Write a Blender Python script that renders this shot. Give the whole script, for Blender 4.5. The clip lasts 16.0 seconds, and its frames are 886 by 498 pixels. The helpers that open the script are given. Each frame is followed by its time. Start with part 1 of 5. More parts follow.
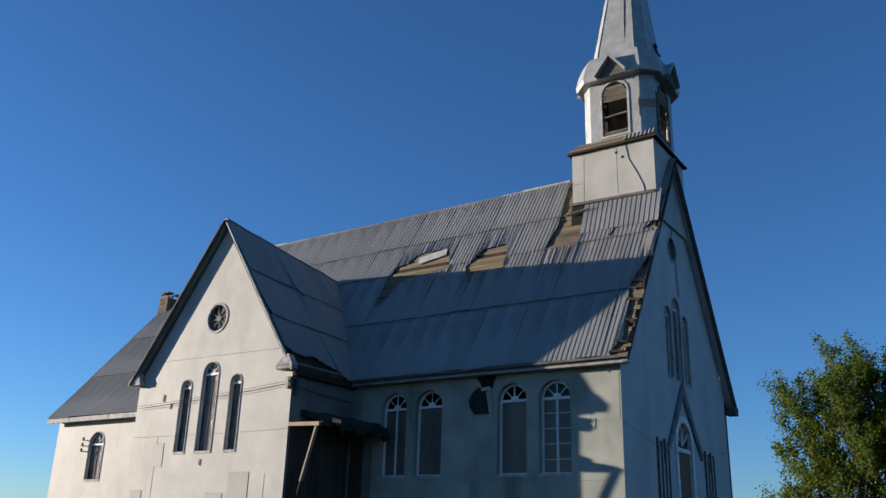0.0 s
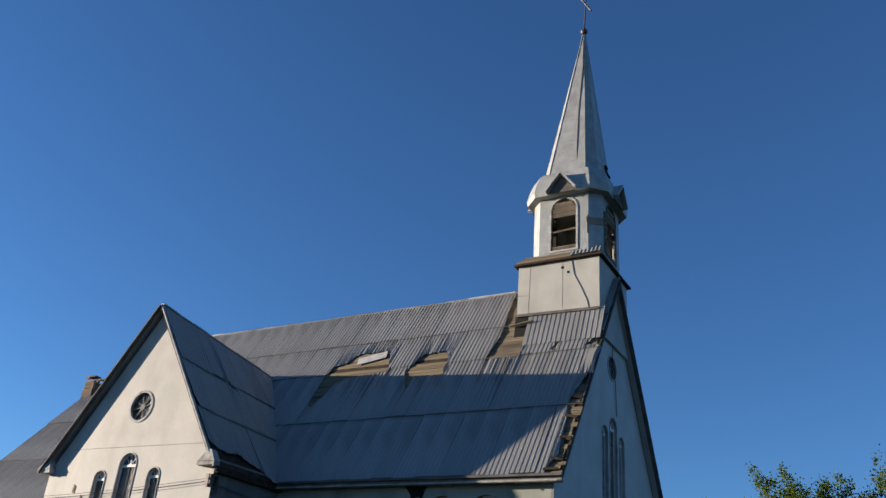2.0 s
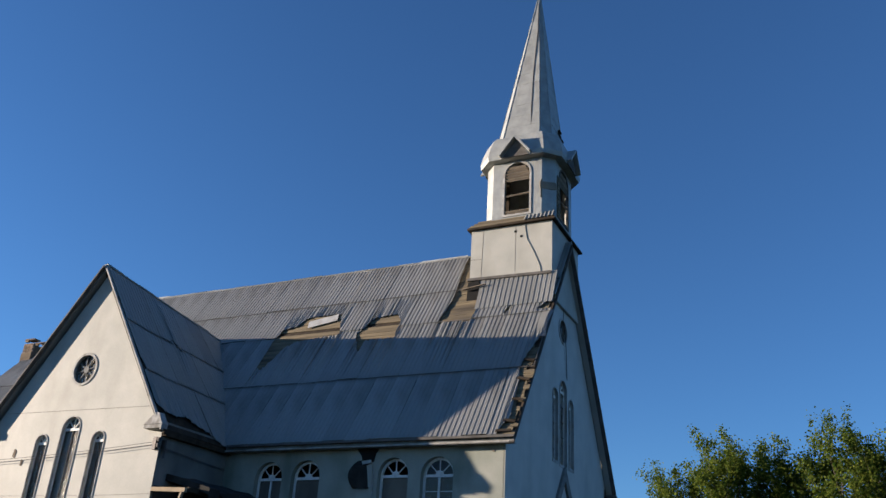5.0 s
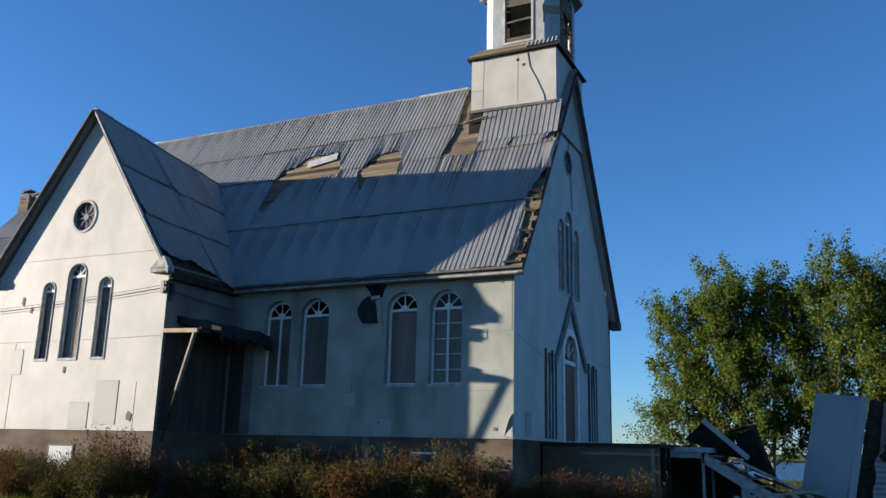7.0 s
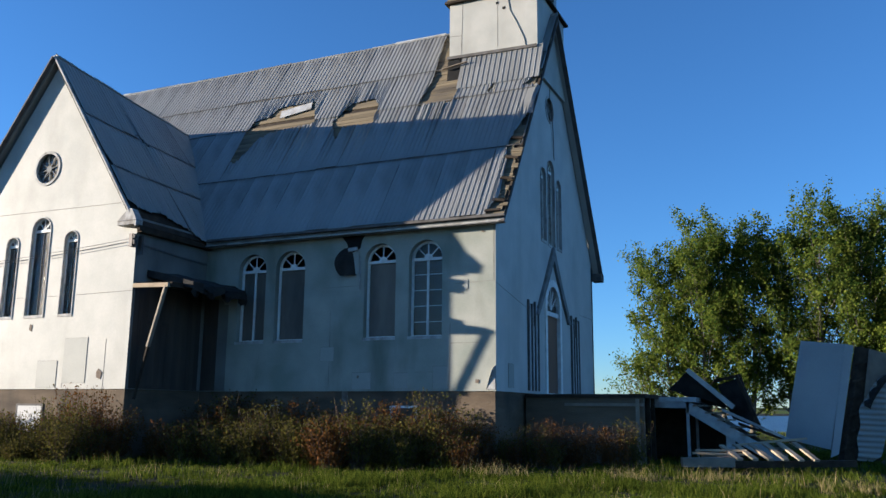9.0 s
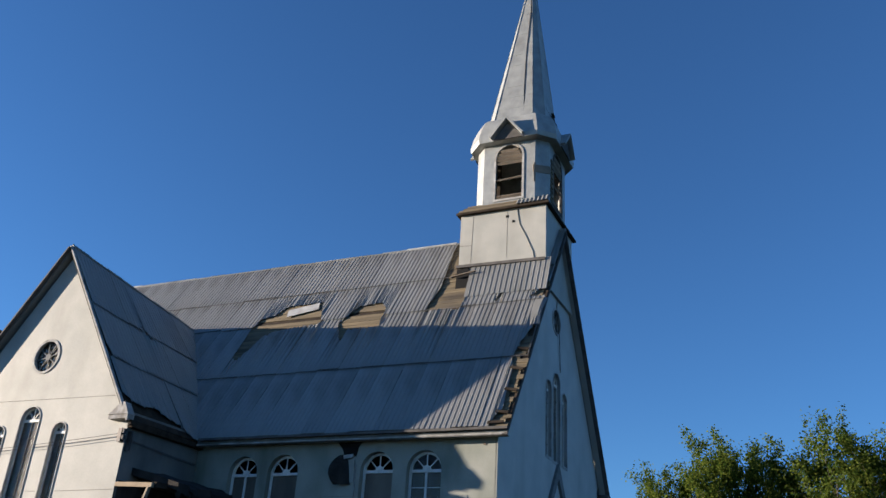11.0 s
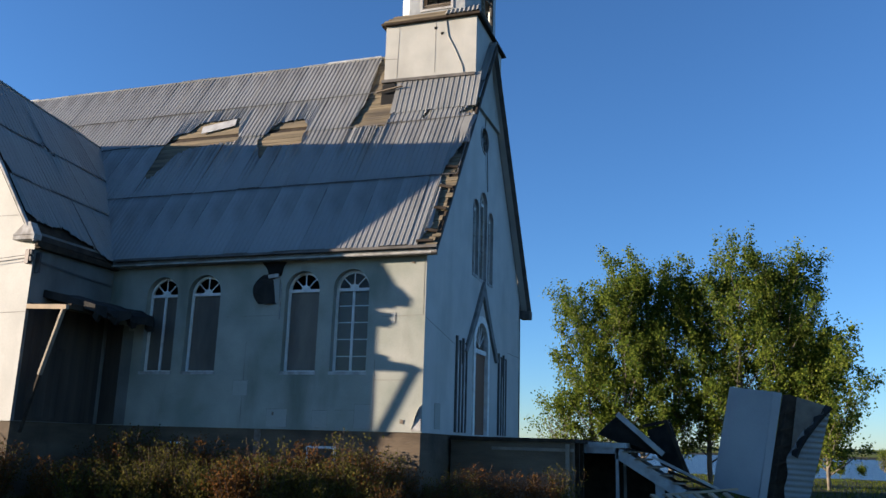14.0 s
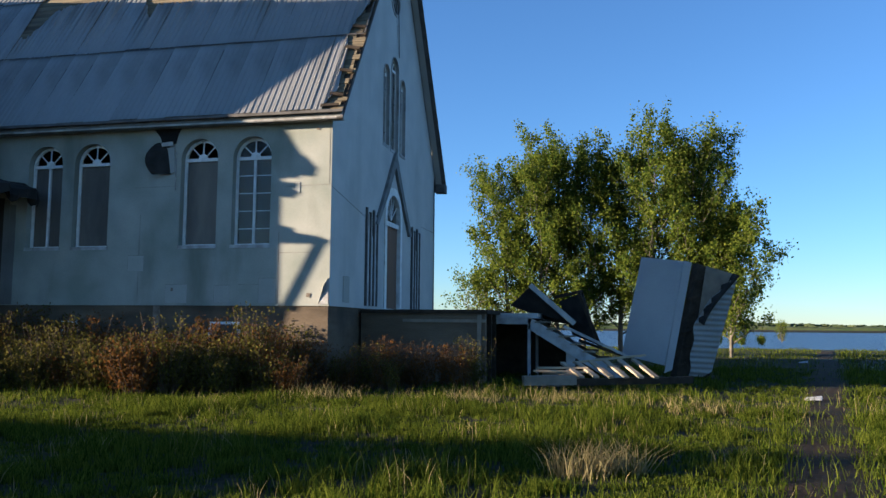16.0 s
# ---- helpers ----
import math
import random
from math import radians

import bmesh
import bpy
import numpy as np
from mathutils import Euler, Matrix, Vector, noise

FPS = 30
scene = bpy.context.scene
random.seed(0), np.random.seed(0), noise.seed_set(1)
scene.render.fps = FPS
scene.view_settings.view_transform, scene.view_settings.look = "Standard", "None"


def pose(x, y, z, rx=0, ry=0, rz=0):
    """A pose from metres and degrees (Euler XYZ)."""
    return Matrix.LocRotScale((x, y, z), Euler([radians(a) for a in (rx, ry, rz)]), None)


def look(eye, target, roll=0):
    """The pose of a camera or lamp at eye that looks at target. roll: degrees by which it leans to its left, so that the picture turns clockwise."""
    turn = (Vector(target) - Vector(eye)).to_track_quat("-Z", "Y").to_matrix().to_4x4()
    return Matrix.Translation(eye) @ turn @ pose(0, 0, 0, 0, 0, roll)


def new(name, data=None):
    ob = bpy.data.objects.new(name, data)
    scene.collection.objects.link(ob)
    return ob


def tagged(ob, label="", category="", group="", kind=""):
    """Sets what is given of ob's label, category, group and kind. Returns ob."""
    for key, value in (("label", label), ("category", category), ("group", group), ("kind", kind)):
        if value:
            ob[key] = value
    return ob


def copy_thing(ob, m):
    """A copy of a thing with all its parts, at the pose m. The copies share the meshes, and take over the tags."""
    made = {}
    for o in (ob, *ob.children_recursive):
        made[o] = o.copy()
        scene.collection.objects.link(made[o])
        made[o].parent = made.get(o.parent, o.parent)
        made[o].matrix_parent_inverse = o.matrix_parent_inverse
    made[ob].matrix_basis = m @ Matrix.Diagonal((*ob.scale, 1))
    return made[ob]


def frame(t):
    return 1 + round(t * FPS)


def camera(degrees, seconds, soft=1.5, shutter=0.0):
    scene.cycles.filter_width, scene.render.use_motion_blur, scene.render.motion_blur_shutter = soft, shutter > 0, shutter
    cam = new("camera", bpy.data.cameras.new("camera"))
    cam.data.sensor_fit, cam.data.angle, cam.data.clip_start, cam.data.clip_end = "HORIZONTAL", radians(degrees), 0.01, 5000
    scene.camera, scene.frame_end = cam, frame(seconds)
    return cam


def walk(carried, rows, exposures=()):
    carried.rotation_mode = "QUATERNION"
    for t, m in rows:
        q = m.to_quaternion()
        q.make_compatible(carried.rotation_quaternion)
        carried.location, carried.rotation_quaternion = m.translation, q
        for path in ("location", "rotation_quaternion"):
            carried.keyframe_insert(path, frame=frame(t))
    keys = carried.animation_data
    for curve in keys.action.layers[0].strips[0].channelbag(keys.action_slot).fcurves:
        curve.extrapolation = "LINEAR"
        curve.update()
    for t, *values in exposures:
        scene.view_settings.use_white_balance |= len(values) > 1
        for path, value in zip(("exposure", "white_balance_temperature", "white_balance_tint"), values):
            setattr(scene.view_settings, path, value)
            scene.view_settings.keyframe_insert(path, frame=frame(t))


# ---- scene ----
cam = camera(55.6, 16.0)
PATH = [
    (0, (9.171, -22.738, 1.244), (8.107, -21.174, 1.893), 1.7),
    (0.5, (9.112, -22.743, 1.27), (8.071, -21.185, 1.969), 2.9),
    (1, (9.105, -22.642, 1.244), (8.083, -21.101, 2.006), 4.5),
    (1.5, (9.144, -22.492, 1.274), (8.176, -20.951, 2.101), 5.1),
    (2, (9.178, -22.412, 1.289), (8.256, -20.874, 2.175), 4.8),
    (2.5, (9.129, -22.376, 1.283), (8.272, -20.813, 2.19), 5.1),
    (3, (9.051, -22.322, 1.297), (8.232, -20.734, 2.197), 5.0),
    (5.5, (8.813, -22.289, 1.242), (7.985, -20.635, 2.003), 3.0),
    (6, (8.719, -22.131, 1.236), (7.868, -20.452, 1.913), 2.8),
    (6.5, (8.446, -21.991, 1.224), (7.604, -20.28, 1.827), 2.3),
    (7, (8.328, -21.849, 1.201), (7.48, -20.099, 1.67), 1.4),
    (7.5, (8.239, -21.612, 1.121), (7.381, -19.851, 1.522), 2.1),
    (8, (8.214, -21.4, 1.034), (7.337, -19.633, 1.367), 2.2),
    (8.5, (8.052, -21.273, 1.014), (7.234, -19.483, 1.373), 0.6),
    (9, (7.983, -21.135, 1.057), (7.173, -19.345, 1.435), 0.5),
    (9.5, (7.961, -20.914, 1.084), (7.143, -19.166, 1.609), 1.5),
    (10, (8.095, -20.753, 1.091), (7.264, -19.059, 1.753), 2.6),
    (12.5, (7.446, -20.959, 1.409), (6.759, -19.328, 2.34), 3.7),
    (13, (7.35, -20.792, 1.412), (6.661, -19.101, 2.228), 3.5),
    (13.5, (7.212, -20.458, 1.378), (6.559, -18.672, 1.997), 3.3),
    (14, (7.286, -20.141, 1.313), (6.658, -18.297, 1.766), 1.7),
    (14.5, (7.423, -19.783, 1.186), (6.83, -17.902, 1.52), 2.4),
    (15, (7.389, -19.532, 1.12), (6.856, -17.619, 1.359), 1.5),
    (15.5, (7.33, -19.3, 1.107), (6.852, -17.369, 1.316), 1.0),
    (16, (7.308, -19.093, 1.096), (6.851, -17.155, 1.281), 0.5),
]
walk(cam, [(t, look(eye, target, roll)) for t, eye, target, roll in PATH], [(0, 1.05, 5550, 13), (2.5, 1.20, 5850, 14), (5.5, 1.30, 5780, 14), (7, 1.46, 5550, 12), (9, 1.64, 5450, 11), (10.2, 1.44, 5550, 12), (12.4, 1.26, 5850, 14), (14.5, 1.84, 5950, 14), (16, 1.96, 6100, 14)])

# ---- world, sun, exposure ----
SUN_EL, SUN_AZ = 8.3, 19.8          # the light travels towards +x, turned 20 degrees to +y
sun_dir = Vector((math.cos(radians(SUN_EL)) * math.cos(radians(SUN_AZ)), math.cos(radians(SUN_EL)) * math.sin(radians(SUN_AZ)), -math.sin(radians(SUN_EL))))
world = bpy.data.worlds.new("world")
scene.world = world
world.use_nodes = True
wn = world.node_tree.nodes
sky = wn.new("ShaderNodeTexSky")
sky.sky_type, sky.sun_disc = "NISHITA", False
sky.sun_elevation = radians(SUN_EL)
sky.sun_rotation = math.atan2(-sun_dir.x, -sun_dir.y)
sky.altitude = 1800
sky.air_density, sky.dust_density, sky.ozone_density = 1.10, 0.08, 4.2
wn["Background"].inputs[1].default_value = 0.074
world.node_tree.links.new(sky.outputs[0], wn["Background"].inputs[0])
sun = new("sun", bpy.data.lights.new("sun", "SUN"))
sun.data.energy, sun.data.angle, sun.data.color = 5.0, radians(0.5), (1.0, 0.80, 0.56)
sun.rotation_mode = "QUATERNION"
sun.rotation_quaternion = sun_dir.to_track_quat("-Z", "Y")


# ---- materials ----
def mat(name, base, other=None, rough=0.7, metal=0.0, scale=3.0, fine=40.0, bump=0.15, stretch=(1, 1, 1), stain=None, stain_amt=0.5, stain_scale=0.6, rnd=0.0, detail=6.0, bump_dist=0.01, spec=0.18, island=False, stain_stretch=(1, 1, 0.35)):
    """A procedural surface: two tones mixed by coarse noise, fine grain, stains, piece-by-piece variation and relief."""
    m = bpy.data.materials.new(name)
    m.use_nodes = True
    nt = m.node_tree
    n, l = nt.nodes, nt.links
    b = n["Principled BSDF"]
    tc = n.new("ShaderNodeTexCoord")
    mp = n.new("ShaderNodeMapping")
    mp.inputs["Scale"].default_value = stretch
    l.new(tc.outputs["Object"], mp.inputs["Vector"])
    big = n.new("ShaderNodeTexNoise")
    big.inputs["Scale"].default_value, big.inputs["Detail"].default_value = scale, detail
    l.new(mp.outputs[0], big.inputs["Vector"])
    grain = n.new("ShaderNodeTexNoise")
    grain.inputs["Scale"].default_value, grain.inputs["Detail"].default_value = fine, 4.0
    l.new(mp.outputs[0], grain.inputs["Vector"])
    ramp = n.new("ShaderNodeMapRange")
    ramp.inputs[1].default_value, ramp.inputs[2].default_value = 0.32, 0.68
    l.new(big.outputs["Fac"], ramp.inputs[0])
    mix = n.new("ShaderNodeMix")
    mix.data_type = "RGBA"
    mix.inputs[6].default_value = (*base, 1)
    mix.inputs[7].default_value = (*(other or [c * 0.75 for c in base]), 1)
    l.new(ramp.outputs[0], mix.inputs[0])
    col = mix.outputs[2]
    g = n.new("ShaderNodeMix")
    g.data_type, g.blend_type = "RGBA", "MULTIPLY"
    g.inputs[0].default_value = 0.35
    l.new(col, g.inputs[6])
    l.new(grain.outputs["Color"], g.inputs[7])
    gr = n.new("ShaderNodeMapRange")
    gr.inputs[3].default_value, gr.inputs[4].default_value = 0.72, 1.28
    l.new(grain.outputs["Fac"], gr.inputs[0])
    l.new(gr.outputs[0], g.inputs[7])
    col = g.outputs[2]
    if stain:
        sm = n.new("ShaderNodeMapping")
        sm.inputs["Scale"].default_value = stain_stretch
        l.new(tc.outputs["Object"], sm.inputs["Vector"])
        sn = n.new("ShaderNodeTexNoise")
        sn.inputs["Scale"].default_value, sn.inputs["Detail"].default_value = stain_scale, 8.0
        l.new(sm.outputs[0], sn.inputs["Vector"])
        sr = n.new("ShaderNodeMapRange")
        sr.inputs[1].default_value, sr.inputs[2].default_value = 0.52, 0.75
        sr.inputs[3].default_value, sr.inputs[4].default_value = 0.0, stain_amt
        l.new(sn.outputs["Fac"], sr.inputs[0])
        s = n.new("ShaderNodeMix")
        s.data_type = "RGBA"
        s.inputs[7].default_value = (*stain, 1)
        l.new(sr.outputs[0], s.inputs[0])
        l.new(col, s.inputs[6])
        col = s.outputs[2]
    if rnd:
        if island:
            oi = n.new("ShaderNodeNewGeometry")
            out = oi.outputs["Random Per Island"]
        else:
            oi = n.new("ShaderNodeObjectInfo")
            out = oi.outputs["Random"]
        rr = n.new("ShaderNodeMapRange")
        rr.inputs[3].default_value, rr.inputs[4].default_value = 1 - rnd, 1 + rnd
        l.new(out, rr.inputs[0])
        r = n.new("ShaderNodeMix")
        r.data_type, r.blend_type = "RGBA", "MULTIPLY"
        r.inputs[0].default_value = 1.0
        l.new(col, r.inputs[6])
        l.new(rr.outputs[0], r.inputs[7])
        col = r.outputs[2]
    l.new(col, b.inputs["Base Color"])
    b.inputs["Roughness"].default_value, b.inputs["Metallic"].default_value = rough, metal
    b.inputs["Specular IOR Level"].default_value = spec
    if bump:
        bp = n.new("ShaderNodeBump")
        bp.inputs["Strength"].default_value, bp.inputs["Distance"].default_value = bump, bump_dist
        l.new(grain.outputs["Fac"], bp.inputs["Height"])
        l.new(bp.outputs[0], b.inputs["Normal"])
    return m


def leaf_mat(name, a, c, trans=0.35):
    m = bpy.data.materials.new(name)
    m.use_nodes = True
    n, l = m.node_tree.nodes, m.node_tree.links
    b = n["Principled BSDF"]
    geo = n.new("ShaderNodeNewGeometry")
    mix = n.new("ShaderNodeMix")
    mix.data_type = "RGBA"
    mix.inputs[6].default_value, mix.inputs[7].default_value = (*a, 1), (*c, 1)
    l.new(geo.outputs["Random Per Island"], mix.inputs[0])
    l.new(mix.outputs[2], b.inputs["Base Color"])
    b.inputs["Roughness"].default_value, b.inputs["Specular IOR Level"].default_value = 0.95, 0.04
    tr = n.new("ShaderNodeBsdfTranslucent")
    l.new(mix.outputs[2], tr.inputs["Color"])
    ms = n.new("ShaderNodeMixShader")
    ms.inputs[0].default_value = trans
    l.new(b.outputs[0], ms.inputs[1])
    l.new(tr.outputs[0], ms.inputs[2])
    l.new(ms.outputs[0], n["Material Output"].inputs["Surface"])
    return m


M = {}
M["wall"] = mat("white_cladding", (0.445, 0.437, 0.395), (0.361, 0.361, 0.328), rough=0.6, scale=1.1, fine=25, bump=0.1, stain=(0.252, 0.244, 0.21), stain_amt=0.55, stain_scale=0.8, stain_stretch=(1, 1, 0.22))
M["front"] = mat("front_cladding", (0.487, 0.479, 0.449), (0.403, 0.403, 0.382), rough=0.6, scale=1.1, fine=25, bump=0.1, stain=(0.286, 0.277, 0.252), stain_amt=0.5, stain_scale=0.8, stain_stretch=(1, 1, 0.22))
M["nave"] = mat("mildewed_cladding", (0.361, 0.361, 0.319), (0.227, 0.248, 0.21), rough=0.65, scale=0.8, fine=22, bump=0.12, stain=(0.101, 0.118, 0.0882), stain_amt=0.85, stain_scale=0.75, stain_stretch=(1, 1, 0.3))
# near-black boards whose colour holds the shade under the porch canopy
M["boarding"] = mat("shade_dark_boarding", (0.084, 0.0672, 0.0529), (0.0504, 0.042, 0.0353), rough=0.85, scale=1.6, fine=35, bump=0.4, stretch=(2, 2, 0.25), stain=(0.042, 0.0378, 0.0336), stain_amt=0.7, stain_scale=1.5, rnd=0.15)
M["patch"] = mat("patch_cladding", (0.344, 0.344, 0.311), (0.286, 0.294, 0.265), rough=0.6, scale=0.9, fine=25, bump=0.1, rnd=0.08)
# cladding darkened in its colour for the shade of the transept corner
M["grey_wall"] = mat("shaded_streaky_cladding", (0.21, 0.21, 0.193), (0.126, 0.126, 0.118), rough=0.7, scale=0.8, fine=25, bump=0.15, stain=(0.084, 0.084, 0.0756), stain_amt=0.7, stain_scale=1.2, stain_stretch=(1, 1, 0.2))
M["joint"] = mat("joint_dirt", (0.168, 0.164, 0.147), (0.302, 0.294, 0.26), rough=0.8, scale=2)
M["trim"] = mat("weathered_trim", (0.462, 0.462, 0.445), (0.269, 0.26, 0.244), rough=0.75, scale=4, fine=60, stain=(0.126, 0.109, 0.0924), stain_amt=0.8, stain_scale=3)
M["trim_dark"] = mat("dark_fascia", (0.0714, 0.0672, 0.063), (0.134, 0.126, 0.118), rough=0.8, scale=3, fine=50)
M["frame"] = mat("painted_sash", (0.76, 0.76, 0.73), (0.62, 0.62, 0.59), rough=0.55, scale=6, fine=60, stain=(0.24, 0.2, 0.16), stain_amt=0.5, stain_scale=6)
M["board"] = mat("window_board", (0.168, 0.147, 0.122), (0.122, 0.109, 0.0924), rough=0.8, scale=2.5, fine=50, stretch=(1, 1, 0.3), stain=(0.0714, 0.0672, 0.063), stain_amt=0.7, stain_scale=1.3, rnd=0.2)
M["hood"] = mat("faded_grey_paint", (0.202, 0.206, 0.202), (0.118, 0.118, 0.113), rough=0.75, scale=4, fine=50)
M["lining"] = mat("faded_lining", (0.143, 0.126, 0.109), (0.0756, 0.0689, 0.063), rough=0.8, scale=3.5, fine=40, stain=(0.168, 0.0756, 0.042), stain_amt=0.5, stain_scale=4)
M["door"] = mat("brown_door", (0.21, 0.109, 0.0672), (0.151, 0.084, 0.0546), rough=0.6, scale=2, fine=40, stretch=(1, 1, 0.15))
M["concrete"] = mat("board_marked_concrete", (0.155, 0.118, 0.0798), (0.0798, 0.0605, 0.042), rough=0.9, scale=1.1, fine=18, bump=0.5, bump_dist=0.02, stretch=(0.6, 0.6, 2.2), stain=(0.0462, 0.0395, 0.0319), stain_amt=0.9, stain_scale=0.8)
M["sheet"] = mat("galvanised_sheet", (0.302, 0.302, 0.284), (0.234, 0.236, 0.222), rough=0.55, metal=0.45, scale=0.9, fine=14, bump=0.06, rnd=0.07, stain=(0.135, 0.128, 0.117), stain_amt=0.5, stain_scale=0.8, stretch=(1, 0.4, 0.4))
M["spire"] = mat("pressed_spire_metal", (0.396, 0.405, 0.383), (0.297, 0.306, 0.293), rough=0.45, metal=0.25, scale=2.2, fine=7, bump=0.35, bump_dist=0.03, stain=(0.18, 0.171, 0.162), stain_amt=0.5, stain_scale=2)
M["deck"] = mat("roof_deck_board", (0.203, 0.162, 0.099), (0.108, 0.09, 0.063), rough=0.9, scale=2.2, fine=22, bump=0.5, stretch=(0.25, 3, 3), rnd=0.22, stain=(0.081, 0.0675, 0.054), stain_amt=0.8, stain_scale=1.3, stain_stretch=(0.4, 1, 1))
# rotten timber, coloured darker still to hold the shade of recesses
M["rot"] = mat("rotten_shade_wood", (0.0252, 0.0193, 0.0143), (0.0588, 0.0445, 0.0311), rough=0.95, scale=4, fine=40, bump=0.5)
M["wood"] = mat("grey_timber", (0.252, 0.21, 0.16), (0.168, 0.143, 0.113), rough=0.85, scale=3, fine=45, bump=0.4, rnd=0.2)
M["planks"] = mat("pale_broken_plank", (0.386, 0.302, 0.202), (0.277, 0.227, 0.16), rough=0.85, scale=3, fine=45, bump=0.4, rnd=0.2)
M["painted"] = mat("painted_timber", (0.437, 0.445, 0.437), (0.319, 0.319, 0.311), rough=0.7, scale=4, fine=45, bump=0.3, stain=(0.134, 0.118, 0.101), stain_amt=0.6, stain_scale=3)
# near-black colour for solids that stand in for the shade inside holes
M["dark"] = mat("hole_shade", (0.0168, 0.0168, 0.0168), rough=0.95, bump=0)
M["tar"] = mat("tar_paper", (0.0185, 0.0176, 0.0168), (0.0378, 0.0353, 0.0319), rough=0.9, scale=3, fine=30, bump=0.6)
M["iron"] = mat("dark_iron", (0.0756, 0.0756, 0.0756), (0.109, 0.0924, 0.084), rough=0.5, metal=0.6, scale=8)
M["slab"] = mat("white_panel", (0.37, 0.378, 0.378), (0.311, 0.319, 0.319), rough=0.5, scale=0.8, fine=30, bump=0.08, stain=(0.218, 0.218, 0.21), stain_amt=0.4)
M["brick"] = mat("chimney_brick", (0.202, 0.143, 0.101), (0.151, 0.122, 0.0966), rough=0.9, scale=5, fine=50, bump=0.5, rnd=0.25)
M["ground"] = mat("soil_and_grass", (0.0101, 0.0151, 0.00504), (0.021, 0.021, 0.0084), rough=0.95, scale=0.35, fine=6, bump=0.8, bump_dist=0.05, stain=(0.0134, 0.0151, 0.00756), stain_amt=0.7, stain_scale=0.9, stain_stretch=(1, 1, 1))
M["track"] = mat("dirt_track", (0.034, 0.018, 0.008), (0.012, 0.011, 0.005), rough=0.95, scale=1.0, fine=12, bump=0.7, bump_dist=0.04, stain=(0.00756, 0.0109, 0.00336), stain_amt=0.95, stain_scale=1.2, stain_stretch=(1, 1, 1))
M["grass"] = leaf_mat("grass_blades", (0.0101, 0.0302, 0.00252), (0.126, 0.147, 0.0185), 0.42)
M["straw"] = leaf_mat("dry_grass", (0.286, 0.227, 0.109), (0.185, 0.16, 0.0672), 0.35)
M["leaf"] = leaf_mat("poplar_leaves", (0.028, 0.064, 0.010), (0.165, 0.195, 0.029), 0.42)
M["bush_red"] = leaf_mat("russet_shrub_leaves", (0.143, 0.0588, 0.0168), (0.0588, 0.0403, 0.0126), 0.3)
M["bush_olive"] = leaf_mat("olive_shrub_leaves", (0.0378, 0.042, 0.0101), (0.134, 0.113, 0.0252), 0.3)
M["twig"] = mat("twigs", (0.0588, 0.042, 0.0319), (0.101, 0.0714, 0.0504), rough=0.9, scale=5, bump=0)
M["bark"] = mat("poplar_bark", (0.168, 0.151, 0.118), (0.0924, 0.0798, 0.063), rough=0.9, scale=4, fine=25, bump=0.6)
M["woods"] = mat("far_woods", (0.0378, 0.063, 0.0294), (0.0756, 0.0882, 0.0378), rough=1.0, scale=0.05, fine=0.4, bump=0)
M["rust"] = mat("rust_plaster", (0.218, 0.185, 0.151), (0.126, 0.0924, 0.0672), rough=0.9, scale=9, bump=0.3)

wm = bpy.data.materials.new("lake_water")
wm.use_nodes = True
wb = wm.node_tree.nodes["Principled BSDF"]
wb.inputs["Base Color"].default_value, wb.inputs["Roughness"].default_value = (0.03, 0.07, 0.13, 1), 0.35
wno = wm.node_tree.nodes.new("ShaderNodeTexNoise")
wno.inputs["Scale"].default_value = 0.6
wbp = wm.node_tree.nodes.new("ShaderNodeBump")
wbp.inputs["Strength"].default_value, wbp.inputs["Distance"].default_value = 1.0, 2.0
wtc = wm.node_tree.nodes.new("ShaderNodeTexCoord")
wm.node_tree.links.new(wtc.outputs["Object"], wno.inputs["Vector"])
wm.node_tree.links.new(wno.outputs["Fac"], wbp.inputs["Height"])
wm.node_tree.links.new(wbp.outputs[0], wb.inputs["Normal"])
M["water"] = wm

gm = bpy.data.materials.new("old_glass")
gm.use_nodes = True
gb = gm.node_tree.nodes["Principled BSDF"]
gb.inputs["Base Color"].default_value, gb.inputs["Roughness"].default_value = (0.9, 0.92, 0.9, 1), 0.06
gb.inputs["Transmission Weight"].default_value, gb.inputs["IOR"].default_value = 1.0, 1.22
M["glass"] = gm


# ---- mesh helpers ----
def mesh_ob(name, bm, material, parent=None, label="", smooth=False):
    me = bpy.data.meshes.new(name)
    bm.to_mesh(me)
    bm.free()
    me.materials.append(material)
    if smooth:
        for p in me.polygons:
            p.use_smooth = True
    ob = new(name, me)
    ob.parent = parent
    if label:
        ob["label"] = label
    return ob


def part(name, bm, material, parent, label="", smooth=False):
    return mesh_ob(name, bm, material, parent, label, smooth)


def thing(name, label, category, group="", kind=""):
    return tagged(new(name), label, category, group, kind)


def hexa(bm, c):
    """Eight corners, the lower four in order and the upper four in order, as a closed block."""
    v = [bm.verts.new(p) for p in c]
    for f in ((3, 2, 1, 0), (4, 5, 6, 7), (0, 1, 5, 4), (1, 2, 6, 5), (2, 3, 7, 6), (3, 0, 4, 7)):
        bm.faces.new([v[i] for i in f])


def box(bm, x0, y0, z0, x1, y1, z1, m=None):
    c = [Vector(p) for p in ((x0, y0, z0), (x1, y0, z0), (x1, y1, z0), (x0, y1, z0), (x0, y0, z1), (x1, y0, z1), (x1, y1, z1), (x0, y1, z1))]
    hexa(bm, [m @ p for p in c] if m else c)


